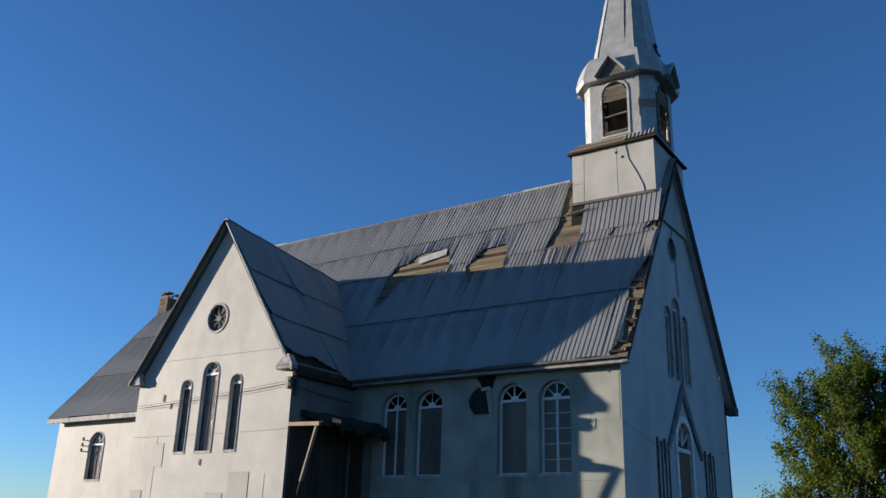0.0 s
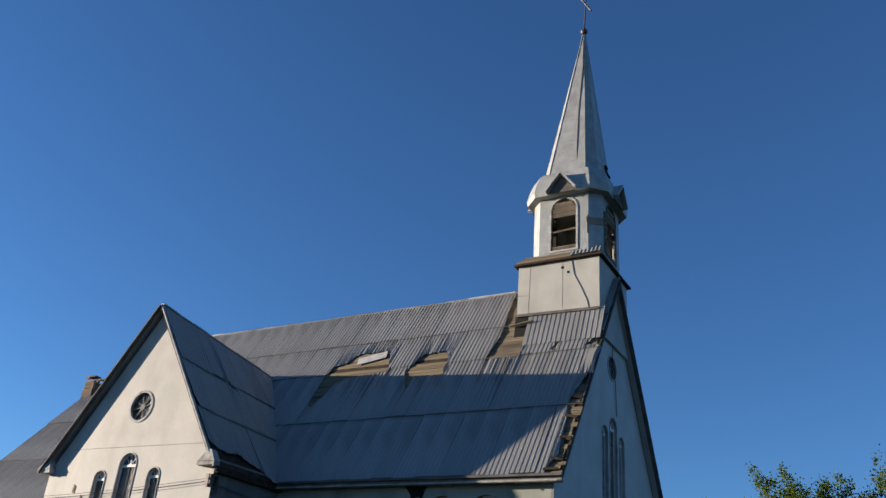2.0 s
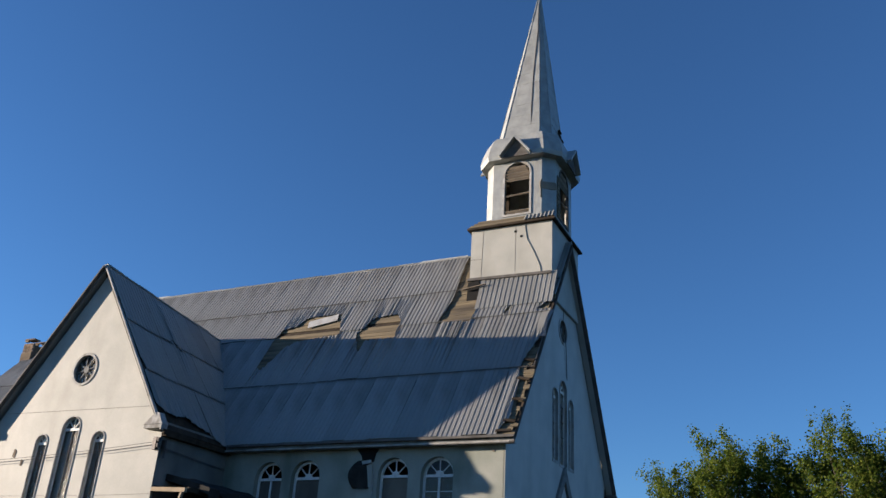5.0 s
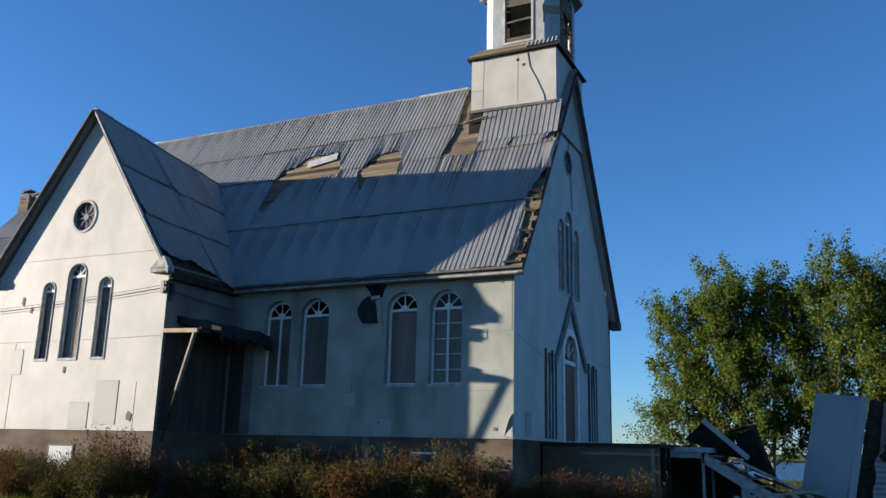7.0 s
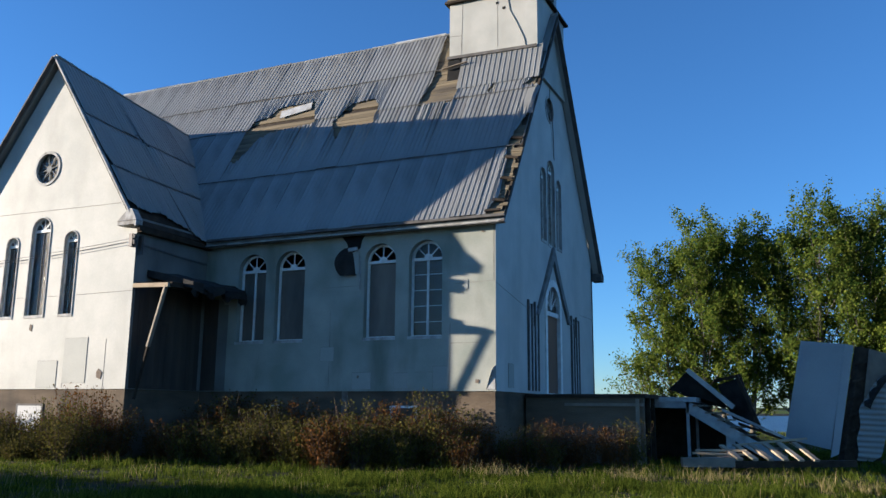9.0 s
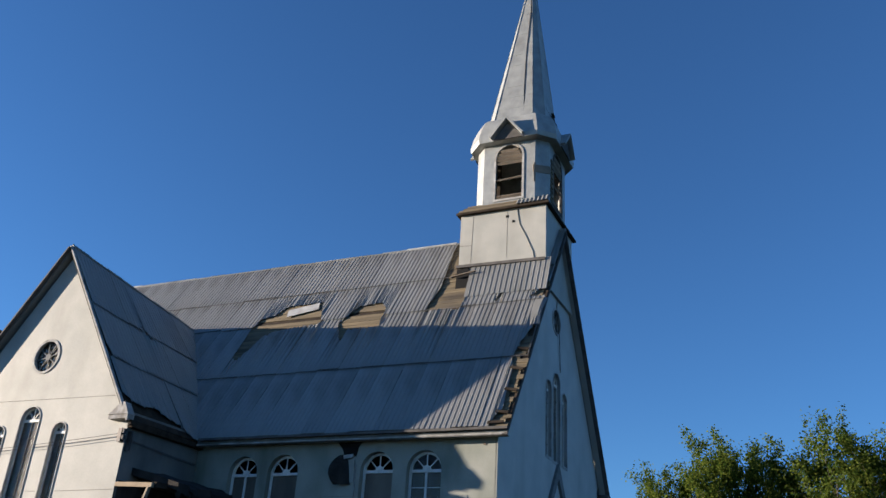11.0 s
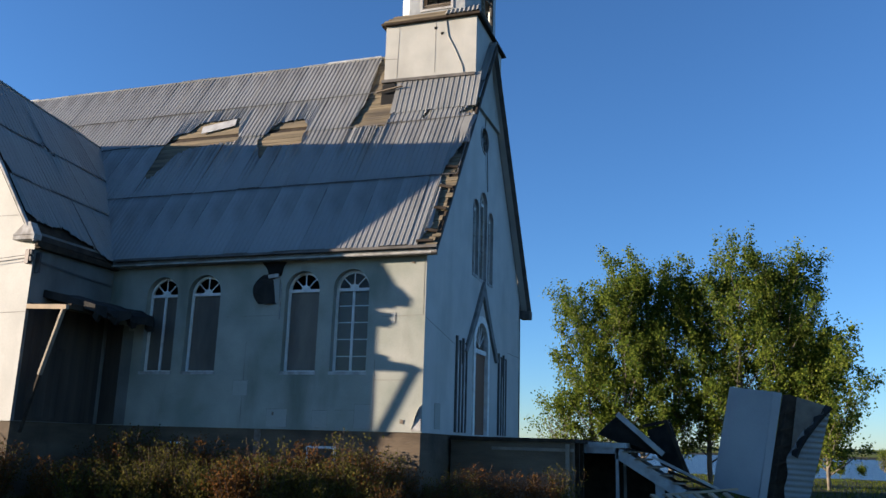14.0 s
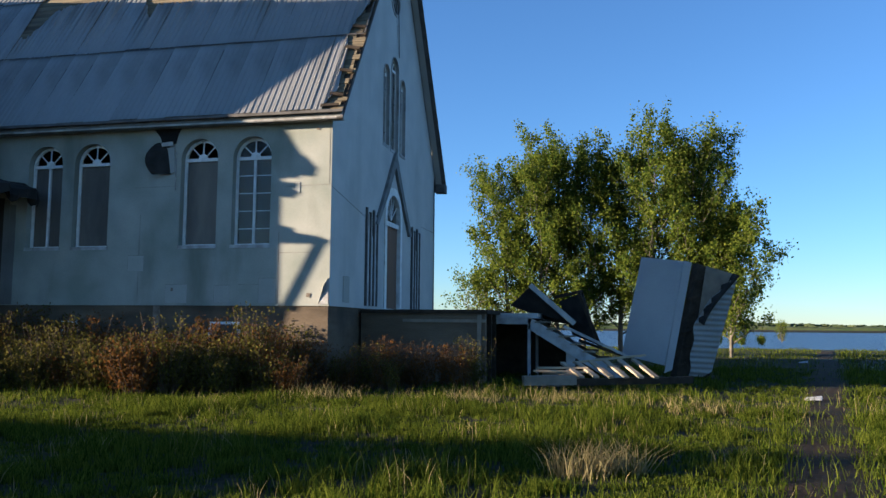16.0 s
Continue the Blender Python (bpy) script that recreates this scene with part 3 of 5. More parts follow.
patches(on_transept, [(-12.35, 1.75, -11.45, 3.05), (-16.4, 3.3, -15.8, 4.1), (-13.4, 1.62, -12.6, 2.4), (-17.3, 1.62, -16.7, 2.5)], trans_wall)
patches(on_nave, [(-3.05, 1.65, -2.62, 2.08), (-5.5, 2.45, -5.05, 2.85), (-4.4, 1.64, -3.8, 2.1), (-1.85, 1.64, -1.4, 2.25), (-0.95, 4.35, -0.82, 4.62)], nave_wall)
patches(on_front, [(0.95, 1.7, 1.4, 2.35)], front_wall)
for place, outline in ((on_transept, [(-11.0, 1.9), (-10.85, 1.85), (-10.8, 2.05), (-10.95, 2.15), (-11.02, 2.05)]), (on_transept, [(-13.9, 3.35), (-13.8, 3.3), (-13.78, 3.5), (-13.88, 3.52)]),
                       (on_transept, [(-16.2, 5.6), (-16.08, 5.55), (-16.05, 5.78), (-16.16, 5.85)]), (on_transept, [(-15.75, 5.3), (-15.66, 5.28), (-15.63, 5.46), (-15.72, 5.5)]),
                       (on_nave, [(-0.6, 1.8), (-0.5, 1.78), (-0.48, 1.88), (-0.58, 1.9)]), (on_nave, [(-0.42, 5.92), (-0.34, 5.9), (-0.33, 5.96), (-0.4, 5.97)]), (on_nave, [(-4.25, 1.95), (-4.19, 1.93), (-4.18, 2.02), (-4.24, 2.03)])):
    bm = bmesh.new()
    plate(bm, outline, [], lambda a, b, d: place(a, b, d - 0.014), 0.012)
    part("wall_scar", bm, M["rust"], church, "broken rusty scar in the cladding")


# ---- roofs ----
def cut(lo, hi, polys, u):
    """The spans of s from lo to hi at u that lie outside the polygons of (u, s)."""
    xs = []
    for poly in polys:
        cross = []
        for (u0, s0), (u1, s1) in zip(poly, poly[1:] + poly[:1]):
            if (u0 <= u) != (u1 <= u):
                cross.append(s0 + (s1 - s0) * (u - u0) / (u1 - u0))
        cross.sort()
        xs += [(a, b) for a, b in zip(cross[::2], cross[1::2])]
    spans, at = [], lo
    for a, b in sorted(xs):
        if a > at:
            spans.append((at, min(a, hi)))
        at = max(at, b)
    if at < hi:
        spans.append((at, hi))
    return [(a, b) for a, b in spans if b - a > 0.02]


def profile(width, pitch):
    pts, a = [], 0.0
    while a < width - 1e-6:
        pts += [(a, 0.0), (a + 0.014, 0.016), (a + 0.036, 0.016), (a + 0.05, 0.0), (a + 0.088, 0.003), (a + 0.125, 0.0)]
        a += pitch
    return pts + [(width, 0.0)]


def sheet_roof(parent, org, u, v, n, width, rows, holes=(), sheet=0.8, pitch=0.16, seed=1, tilt=0.03, sag=0.0):
    """Ribbed metal sheets laid on a slope, each an object of its own; torn away inside the holes, given as (u, s)."""
    org, u, v, n = Vector(org), Vector(u), Vector(v), Vector(n)

    def drop(a, t):
        return Vector((0, 0, -sag * a * t))

    rng, shared, prof = random.Random(seed), {}, profile(sheet, pitch)
    count = int(width / sheet + 0.5)
    sheet = width / count
    for s0, s1 in rows[1:]:
        done = 0
        while done < count:
            run = rng.randint(3, 7)
            a, b = done * sheet, min(done + run, count) * sheet
            mid = (a + b) / 2
            if cut(s0 - 0.05, s0 + 0.02, holes, mid):
                bm = bmesh.new()
                y = s0 - rng.uniform(0.045, 0.06)
                c = [org + u * a + v * y + drop(a, y), org + u * b + v * (y + rng.uniform(-0.02, 0.02)) + drop(b, y)]
                hexa(bm, [c[0] + n * 0.031, c[1] + n * 0.031, c[1] + v * 0.035 + n * 0.031, c[0] + v * 0.035 + n * 0.031, c[0] + n * 0.036, c[1] + n * 0.036, c[1] + v * 0.035 + n * 0.036, c[0] + v * 0.035 + n * 0.036])
                part("lap_joint", bm, M["trim_dark"], parent)
            done += run
    for ri, (s0, s1) in enumerate(rows):
        for k in range(count):
            a0 = k * sheet
            lo, hi = s0 + rng.uniform(-0.05, 0.02), s1 + 0.06
            if rng.random() < 0.4 and not sag and len(cut(lo, s1, holes, a0)) == 1 and cut(lo, s1, holes, a0)[0][1] == s1:
                bm = bmesh.new()
                beam(bm, org + u * (a0 + 0.006) + v * (lo + 0.02) + n * 0.018, org + u * (a0 + 0.006) + v * (s1 - rng.uniform(0, 0.8)) + n * 0.012, 0.03, 0.022, n)
                part("side_lap", bm, M["trim_dark"], parent)
            near = [h for h in holes if min(p[0] for p in h) < a0 + sheet and max(p[0] for p in h) > a0 and min(p[1] for p in h) < hi and max(p[1] for p in h) > lo]
            key = ri if not near and not sag else (ri, k)
            if key not in shared:
                bm = bmesh.new()
                if not near:
                    low = [bm.verts.new(u * a * sheet / 0.8 + n * (h + tilt) + drop(a0 + a, lo)) for a, h in prof]
                    top = [bm.verts.new(u * a * sheet / 0.8 + v * (s1 + 0.06 - s0) + n * h + drop(a0 + a, s1)) for a, h in prof]
                    for i in range(len(prof) - 1):
                        bm.faces.new((low[i], low[i + 1], top[i + 1], top[i]))
                else:
                    cols = []
                    for a, h in prof:
                        a *= sheet / 0.8
                        col = []
                        for x, y in cut(lo, hi, near, a0 + a):
                            c0, c1 = (tilt if x == lo else rng.uniform(0, 0.06)), (0 if y == hi else rng.uniform(0, 0.07))
                            x, y = (x if x == lo else x + rng.uniform(-0.05, 0.05)), (y if y == hi else y + rng.uniform(-0.05, 0.05))
                            col.append((x, y, bm.verts.new(u * a + v * (x - s0) + n * (h + c0) + drop(a0 + a, x)), bm.verts.new(u * a + v * (y - s0) + n * (h + c1) + drop(a0 + a, y))))
                        cols.append(col)
                    for c0, c1 in zip(cols, cols[1:]):
                        if len(c0) == len(c1):
                            pairs = list(zip(c0, c1))
                        else:
                            few, many = (c0, c1) if len(c0) < len(c1) else (c1, c0)
                            pairs = []
                            for q in few:
                                p = max(many, key=lambda p: min(p[1], q[1]) - max(p[0], q[0]))
                                pairs.append((q, p) if few is c0 else (p, q))
                        for p, q in pairs:
                            bm.faces.new((p[2], q[2], q[3], p[3]))
                    bmesh.ops.delete(bm, geom=[w for w in bm.verts if not w.link_faces], context="VERTS")
                me = bpy.data.meshes.new("metal_sheet")
                bm.to_mesh(me)
                bm.free()
                me.materials.append(M["sheet"])
                shared[key] = me
            ob = new("metal_sheet", shared[key])
            ob.parent = parent
            ob.location = org + u * a0 + v * (s0 if near else lo) + n * rng.uniform(0.0, 0.012)
            ob.rotation_euler = (rng.uniform(-0.0015, 0.0015), rng.uniform(-0.0015, 0.0015), rng.uniform(-0.0015, 0.0015))


def slab(name, corners, thick, n, material, parent, label=""):
    bm = bmesh.new()
    c = [Vector(p) for p in corners]
    n = Vector(n)
    hexa(bm, [p - n * thick for p in c] + c)
    return part(name, bm, material, parent, label)


NV, NN = Vector((0, 1, SL)).normalized(), Vector((0, -SL, 1)).normalized()
LEN = math.hypot(RY - EY, SL * (RY - EY))
RZ = EZ + SL * (RY - EY)
e0, e1 = Vector((EX, EY, EZ)), Vector((-20.2, EY, EZ))
roof = slab("nave_roof", [e0 - NN * 0.05, e1 - NN * 0.05, e1 + NV * LEN - NN * 0.05, e0 + NV * LEN - NN * 0.05], 0.12, NN, M["rot"], church, "steep nave roof of ribbed grey metal, torn in places")
NB = Vector((0, SL, 1)).normalized()
b0, b1 = Vector((EX, W - EY, EZ)), Vector((-20.2, W - EY, EZ))
slab("rear_roof", [b0, Vector((EX, RY, RZ)), Vector((-20.2, RY, RZ)), b1], 0.10, NB, M["sheet"], church)
slab("verge_soffit", [Vector((0.27, W - EY, EZ)) - NB * 0.104, Vector((0.27, RY, RZ)) - NB * 0.104, Vector((0.005, RY, RZ)) - NB * 0.104, Vector((0.005, W - EY, EZ)) - NB * 0.104], 0.03, NB, M["front"], church)
# roof openings: (distance from the front rake, distance up the slope)
H1 = [(11.09, 4.0), (11.2, 5.6), (11.03, 6.27), (10.45, 6.44), (10.3, 6.85), (10.0, 6.94), (8.66, 6.97), (8.2, 5.6), (9.9, 5.4), (10.3, 5.2), (10.78, 3.84)]
H2 = [(6.9, 4.4), (7.42, 5.5), (6.95, 6.43), (6.06, 6.54), (5.73, 6.05), (5.8, 5.78), (5.66, 5.08), (6.8, 5.05)]
H3 = [(4.2, 10.3), (3.5, 10.3), (3.5, 8.3), (2.96, 8.1), (2.73, 7.0), (2.9, 5.63), (4.18, 5.67), (3.96, 7.1)]
H4 = [(-0.2, -0.2), (0.56, -0.2), (0.46, 0.25), (0.24, 0.7), (0.3, 1.4), (0.27, 2.1), (0.46, 2.9), (0.3, 3.7), (0.08, 4.4), (-0.2, 4.5)]
H5 = [(-0.2, 5.85), (0.55, 5.95), (0.3, 6.2), (0.15, 6.7), (-0.2, 6.75)]
H6 = [(1.6, 5.9), (1.75, 5.88), (1.5, 6.5)]
sheet_roof(roof, e0, (-1, 0, 0), NV, NN, 20.5, [(0, 2.95), (2.95, 5.8), (5.8, 7.7), (7.7, LEN - 0.05)], [H1, H2, H3, H4, H5, H6], seed=3)
rng = random.Random(8)
k = 0
s = 0.02
while s < LEN - 0.2:
    w = rng.uniform(0.15, 0.21)
    for a, b in ((-0.02, 4.9), (4.9, 11.6)):
        if not (rng.random() < 0.04 and 5.2 < s < 6.8):
            bm = bmesh.new()
            q0, q1 = e0 + Vector((-a - rng.uniform(-0.03, 0.26) * (a < 0), 0, 0)) + NV * s, e0 + Vector((-b, 0, 0)) + NV * s
            lift = NN * rng.uniform(-0.008, 0.004)
            hexa(bm, [p - NN * 0.047 for p in (q0, q1, q1 + NV * (w - 0.014), q0 + NV * (w - 0.014))] + [p - NN * 0.018 + lift for p in (q0, q1, q1 + NV * (w - 0.014), q0 + NV * (w - 0.014))])
            part("deck_board", bm, M["deck"], roof)
    s += w
# a pale board left in the largest opening, and loose laths at the torn edges
bm = bmesh.new()
q = e0 + Vector((-8.75, 0, 0)) + NV * 6.75 + NN * 0.03
beam(bm, q, e0 + Vector((-9.95, 0, 0)) + NV * 6.42 + NN * 0.05, 0.44, 0.02, NN)
part("loose_board", bm, M["painted"], roof, "pale grey loose board")
for a, s, b, t in ((2.9, 7.7, 3.6, 7.72), (0.05, 0.5, 0.4, 0.55), (0.0, 1.4, 0.35, 1.45), (0.0, 2.3, 0.4, 2.38), (0.02, 3.2, 0.38, 3.25), (0.1, 0.15, 0.55, 0.12)):
    bm = bmesh.new()
    beam(bm, e0 + Vector((-a, 0, 0)) + NV * s + NN * 0.03, e0 + Vector((-b, 0, 0)) + NV * t + NN * 0.06, 0.09, 0.025, NN)
    part("loose_lath", bm, M["rot"], roof)
# curled flap of sheet on the front rake
bm = bmesh.new()
prev = None
for i in range(8):
    t = i / 7
    c = e0 + Vector((-0.02 - 0.05 * math.sin(t * 3), 0, 0)) + NV * (4.4 + 1.45 * t) + NN * (0.03 + 0.02 * math.sin(t * math.pi))
    row = [bm.verts.new(c + Vector((-0.35, 0, 0)) - NN * 0.02), bm.verts.new(c), bm.verts.new(c + Vector((0.10, 0, 0)) - NN * (0.02 + 0.05 * t))]
    if prev:
        for j in range(2):
            bm.faces.new((prev[j], prev[j + 1], row[j + 1], row[j]))
    prev = row
part("curled_sheet", bm, M["sheet"], roof)
# ridge cap
for i in range(16):
    bm = bmesh.new()
    x0, x1 = -3.9 - i * 1.02, -3.9 - (i + 1) * 1.02 - 0.04
    top = Vector((0, RY, RZ + 0.04 + 0.012 * math.sin(i * 1.7) - 0.05 * math.sin(math.pi * i / 15)))
    prof_ = [top + Vector((0, -0.09, -0.135)), top, top + Vector((0, 0.09, -0.135))]
    va, vb = [bm.verts.new(p + Vector((x0, 0, 0))) for p in prof_], [bm.verts.new(p + Vector((x1, 0, 0))) for p in prof_]
    for j in range(2):
        bm.faces.new((va[j], va[j + 1], vb[j + 1], vb[j]))
    part("ridge_cap", bm, M["painted"], roof, "pale bent ridge capping")

# eave board and box cornice of the nave
bm = bmesh.new()
beam(bm, (0.36, -0.28, 6.16), (TX + 0.2, -0.28, 6.18), 0.10, 0.15)
part("cornice_board", bm, M["hood"], church, "grey weathered cornice board")
bm = bmesh.new()
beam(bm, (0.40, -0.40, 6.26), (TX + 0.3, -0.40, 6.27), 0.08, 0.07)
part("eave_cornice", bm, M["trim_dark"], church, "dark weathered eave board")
bm = bmesh.new()
box(bm, TX, -0.34, 6.11, 0.3, 0.0, 6.15)
part("soffit", bm, M["trim"], church)
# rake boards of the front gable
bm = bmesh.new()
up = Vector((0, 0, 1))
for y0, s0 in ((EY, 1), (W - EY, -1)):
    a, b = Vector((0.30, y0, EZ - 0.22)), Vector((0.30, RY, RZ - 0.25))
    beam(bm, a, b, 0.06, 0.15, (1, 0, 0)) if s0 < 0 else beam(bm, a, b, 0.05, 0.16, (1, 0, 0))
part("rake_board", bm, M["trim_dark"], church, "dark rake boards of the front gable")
bm = bmesh.new()
box(bm, 0.0, W - 0.02, 6.0, 0.36, W + 0.42, 6.3)
part("eave_return", bm, M["trim_dark"], church)

# transept roof
TSL = 1.46
TV, TN = Vector((-1, 0, TSL)).normalized(), Vector((TSL, 0, 1)).normalized()
SAG = 0.017
t0 = Vector((-9.72, -3.27, 6.26))
TL = math.hypot(4.03, 4.03 * TSL)
TZ = 6.26 + 4.03 * TSL
y1 = 4.2
troof = slab("transept_roof", [t0 - TN * 0.03, Vector((-9.72, y1, 6.26)) - TN * 0.03, Vector((TR, y1, TZ - SAG * (y1 + 3.27) * TL)) - TN * 0.03, Vector((TR, -3.27, TZ)) - TN * 0.03], 0.12, TN, M["rot"], church, "steep transept roof of grey metal sheets")
TH = [[(-0.1, -0.2), (-0.1, 1.0), (0.12, 0.9), (0.3, 0.72), (0.8, 0.62), (1.3, 0.78), (1.8, 0.5), (2.2, 0.42), (2.65, 0.1), (2.7, -0.2)], [(-0.1, 3.1), (-0.1, 2.2), (0.16, 2.25), (0.1, 2.6)], [(2.15, 4.75), (2.5, 4.25), (2.75, 4.2), (2.45, 4.6)]]
sheet_roof(troof, t0, (0, 1, 0), TV, TN, 7.2, [(0, 2.35), (2.35, 4.5), (4.5, TL - 0.03)], TH, seed=9, tilt=0.035, sag=SAG)
TB = Vector((-TSL, 0, 1)).normalized()
slab("transept_rear_roof", [Vector((-17.9, -3.27, 6.4)), Vector((TR, -3.27, TZ)), Vector((TR, y1, TZ - SAG * (y1 + 3.27) * TL)), Vector((-17.9, y1, 6.4))], 0.16, TB, M["sheet"], church)
bm = bmesh.new()
beam(bm, (-9.74, -3.29, 6.19), (TR, -3.29, TZ - 0.07), 0.05, 0.12, (0, 1, 0))
part("rake_trim", bm, M["trim"], church, "pale rake trim of the transept")
bm = bmesh.new()
beam(bm, (-17.88, -3.31, 6.25), (TR, -3.30, TZ - 0.12), 0.05, 0.2, (0, 1, 0))
part("rake_board", bm, M["trim_dark"], church)
bm = bmesh.new()
box(bm, -10.42, -3.36, 6.24, -9.72, -3.1, 6.36)
hexa(bm, [Vector(p) for p in ((-10.42, -3.38, 6.36), (-9.70, -3.38, 6.36), (-9.70, -3.1, 6.36), (-10.42, -3.1, 6.36), (-10.08, -3.33, 6.72), (-9.94, -3.33, 6.72), (-9.94, -3.1, 6.72), (-10.08, -3.1, 6.72))])
part("cornice_return", bm, M["trim"], church, "small boxed cornice return at the transept eave")
bm = bmesh.new()
box(bm, -18.0, -3.34, 6.24, -17.35, -3.1, 6.36)
hexa(bm, [Vector(p) for p in ((-18.0, -3.36, 6.36), (-17.35, -3.36, 6.36), (-17.35, -3.1, 6.36), (-18.0, -3.1, 6.36), (-17.8, -3.3, 6.62), (-17.5, -3.3, 6.72), (-17.5, -3.1, 6.72), (-17.8, -3.1, 6.62))])
part("cornice_return", bm, M["trim"], church)
bm = bmesh.new()
beam(bm, (-9.76, -3.2, 6.16), (-9.76, -0.36, 6.12), 0.10, 0.14)
box(bm, -9.9, -3.1, 6.05, -9.72, 0, 6.09)
part("eave_cornice", bm, M["rot"], church)

# chancel roof and chimney
c0 = Vector((-27.75, -0.35, 5.87))
CSL = 1.2
CV, CN = Vector((0, 1, CSL)).normalized(), Vector((0, -CSL, 1)).normalized()
CL = 5.6 * math.hypot(1, CSL)
croof = slab("chancel_roof", [c0 - CN * 0.03, Vector((-19, -0.35, 5.87)) - CN * 0.03, Vector((-19, RY, 5.87 + 5.6 * CSL)) - CN * 0.03, Vector((-27.75, RY, 5.87 + 5.6 * CSL)) - CN * 0.03], 0.12, CN, M["rot"], church, "lower chancel roof of grey metal sheets")
sheet_roof(croof, c0, (1, 0, 0), CV, CN, 8.8, [(0, 2.9), (2.9, 5.8), (5.8, CL)], seed=12)
slab("chancel_rear_roof", [Vector((-27.75, W + 0.35, 5.87)), Vector((-27.75, RY, 5.87 + 5.6 * CSL)), Vector((-19, RY, 5.87 + 5.6 * CSL)), Vector((-19, W + 0.35, 5.87))], 0.15, Vector((0, CSL, 1)).normalized(), M["sheet"], church)
bm = bmesh.new()
beam(bm, (-27.75, -0.33, 5.76), (-17.7, -0.33, 5.76), 0.08, 0.2)
part("eave_cornice", bm, M["trim"], church)
bm = bmesh.new()
box(bm, -27.9, 4.85, 12.0, -27.2, 5.6, 12.5)
chim = part("chimney", bm, M["concrete"], church, "crumbling brick chimney stump")
rng = random.Random(5)
for lev in range(9):
    z = 12.5 + lev * 0.085
    for j in range(3):
        for y in (4.86, 5.44):
            if lev < 6 or rng.random() < 0.6:
                bm = bmesh.new()
                x = -27.88 + j * 0.225 + (lev % 2) * 0.03
                box(bm, x, y, z, x + 0.21, y + 0.11, z + 0.07)
                part("brick", bm, M["brick"], chim)
bm = bmesh.new()
box(bm, -27.8, 4.95, 12.5, -27.3, 5.5, 12.95)
box(bm, -27.85, 4.9, 13.2, -27.3, 5.3, 13.27, Matrix.Translation((0, 0, 0)))
part("chimney_core", bm, M["concrete"], chim)


# ---- steeple ----
bm = bmesh.new()
X0, X1, Y0, Y1 = -3.06, 0.10, 3.68, 6.82
box(bm, X0, Y0, 12.0, X1, Y1, 14.95)
tower = part("tower_base", bm, M["wall"], church, "square white steeple base clad in flat sheets")
strips(lambda u, v, d: Vector((u, Y0 + d, v)), [(-2.62, 12.95, -2.58, 14.9), (-1.3, 13.1, -1.3, 14.9), (X0, 13.75, -2.62, 13.72)], tower)
bm = bmesh.new()
cr = [(-0.95, 14.95), (-0.85, 14.3), (-0.6, 13.8), (-0.35, 13.2), (-0.3, 12.85)]
for (a, b), (c, d) in zip(cr, cr[1:]):
    beam(bm, (a, Y0 - 0.008, b), (c, Y0 - 0.008, d), 0.012, 0.03, (0, 1, 0))
part("crack", bm, M["joint"], tower, "long crack in the cladding")
for i in range(4):
    bm = bmesh.new()
    prev = None
    for a, h in profile(0.72, 0.18):
        x = X1 + 0.22 - i * 0.72 - a
        lo, hi = Vector((x, 3.12, 11.54)), Vector((x, Y0 - 0.015, 12.92 + 0.012 * i))
        row = [bm.verts.new(lo + NN * (h + 0.03)), bm.verts.new(hi + NN * h)]
        if prev:
            bm.faces.new((prev[0], row[0], row[1], prev[1]))
        prev = row
    part("apron_sheet", bm, M["sheet"], tower)
# dark block painted as the shade in the torn gap
bm = bmesh.new()
hexa(bm, [Vector(p) for p in ((X0 - 0.02, 3.52, 12.05), (-2.3, 3.52, 12.05), (-2.3, Y0, 12.1), (X0 - 0.02, Y0, 12.1), (X0 - 0.02, 3.6, 12.8), (-2.66, 3.6, 12.84), (-2.66, Y0 - 0.01, 12.86), (X0 - 0.02, Y0 - 0.01, 12.86))])
part("gap_shade", bm, M["dark"], tower)
bm = bmesh.new()
beam(bm, (X0 - 0.15, 3.45, 12.5), (-2.3, 3.43, 12.62), 0.08, 0.03)
part("loose_lath", bm, M["wood"], tower)
bm = bmesh.new()
beam(bm, (X0 - 0.05, Y0 - 0.06, 12.93), (X1, Y0 - 0.06, 12.86), 0.1, 0.1)
part("base_flashing", bm, M["trim_dark"], tower)
# small dark plates on the cladding in place of shaded holes
bm = bmesh.new()
for x, z in ((-1.35, 14.62), (-1.12, 14.40)):
    box(bm, x, Y0 - 0.01, z, x + 0.09, Y0, z + 0.09)
part("hole_shade_plate", bm, M["dark"], tower)


def eight(cx, cy, h, c):
    return [(cx - h + c, cy - h), (cx + h - c, cy - h), (cx + h, cy - h + c), (cx + h, cy + h - c), (cx + h - c, cy + h), (cx - h + c, cy + h), (cx - h, cy + h - c), (cx - h, cy - h + c)]


def loft(bm, rings, cap=True):
    vs = [[bm.verts.new(p) for p in r] for r in rings]
    n = len(vs[0])
    for a, b in zip(vs, vs[1:]):
        for k in range(n):
            bm.faces.new((a[k], a[(k + 1) % n], b[(k + 1) % n], b[k]))
    if cap:
        bm.faces.new(vs[0][::-1])
        bm.faces.new(vs[-1])


BX, BY = -1.36, 5.25
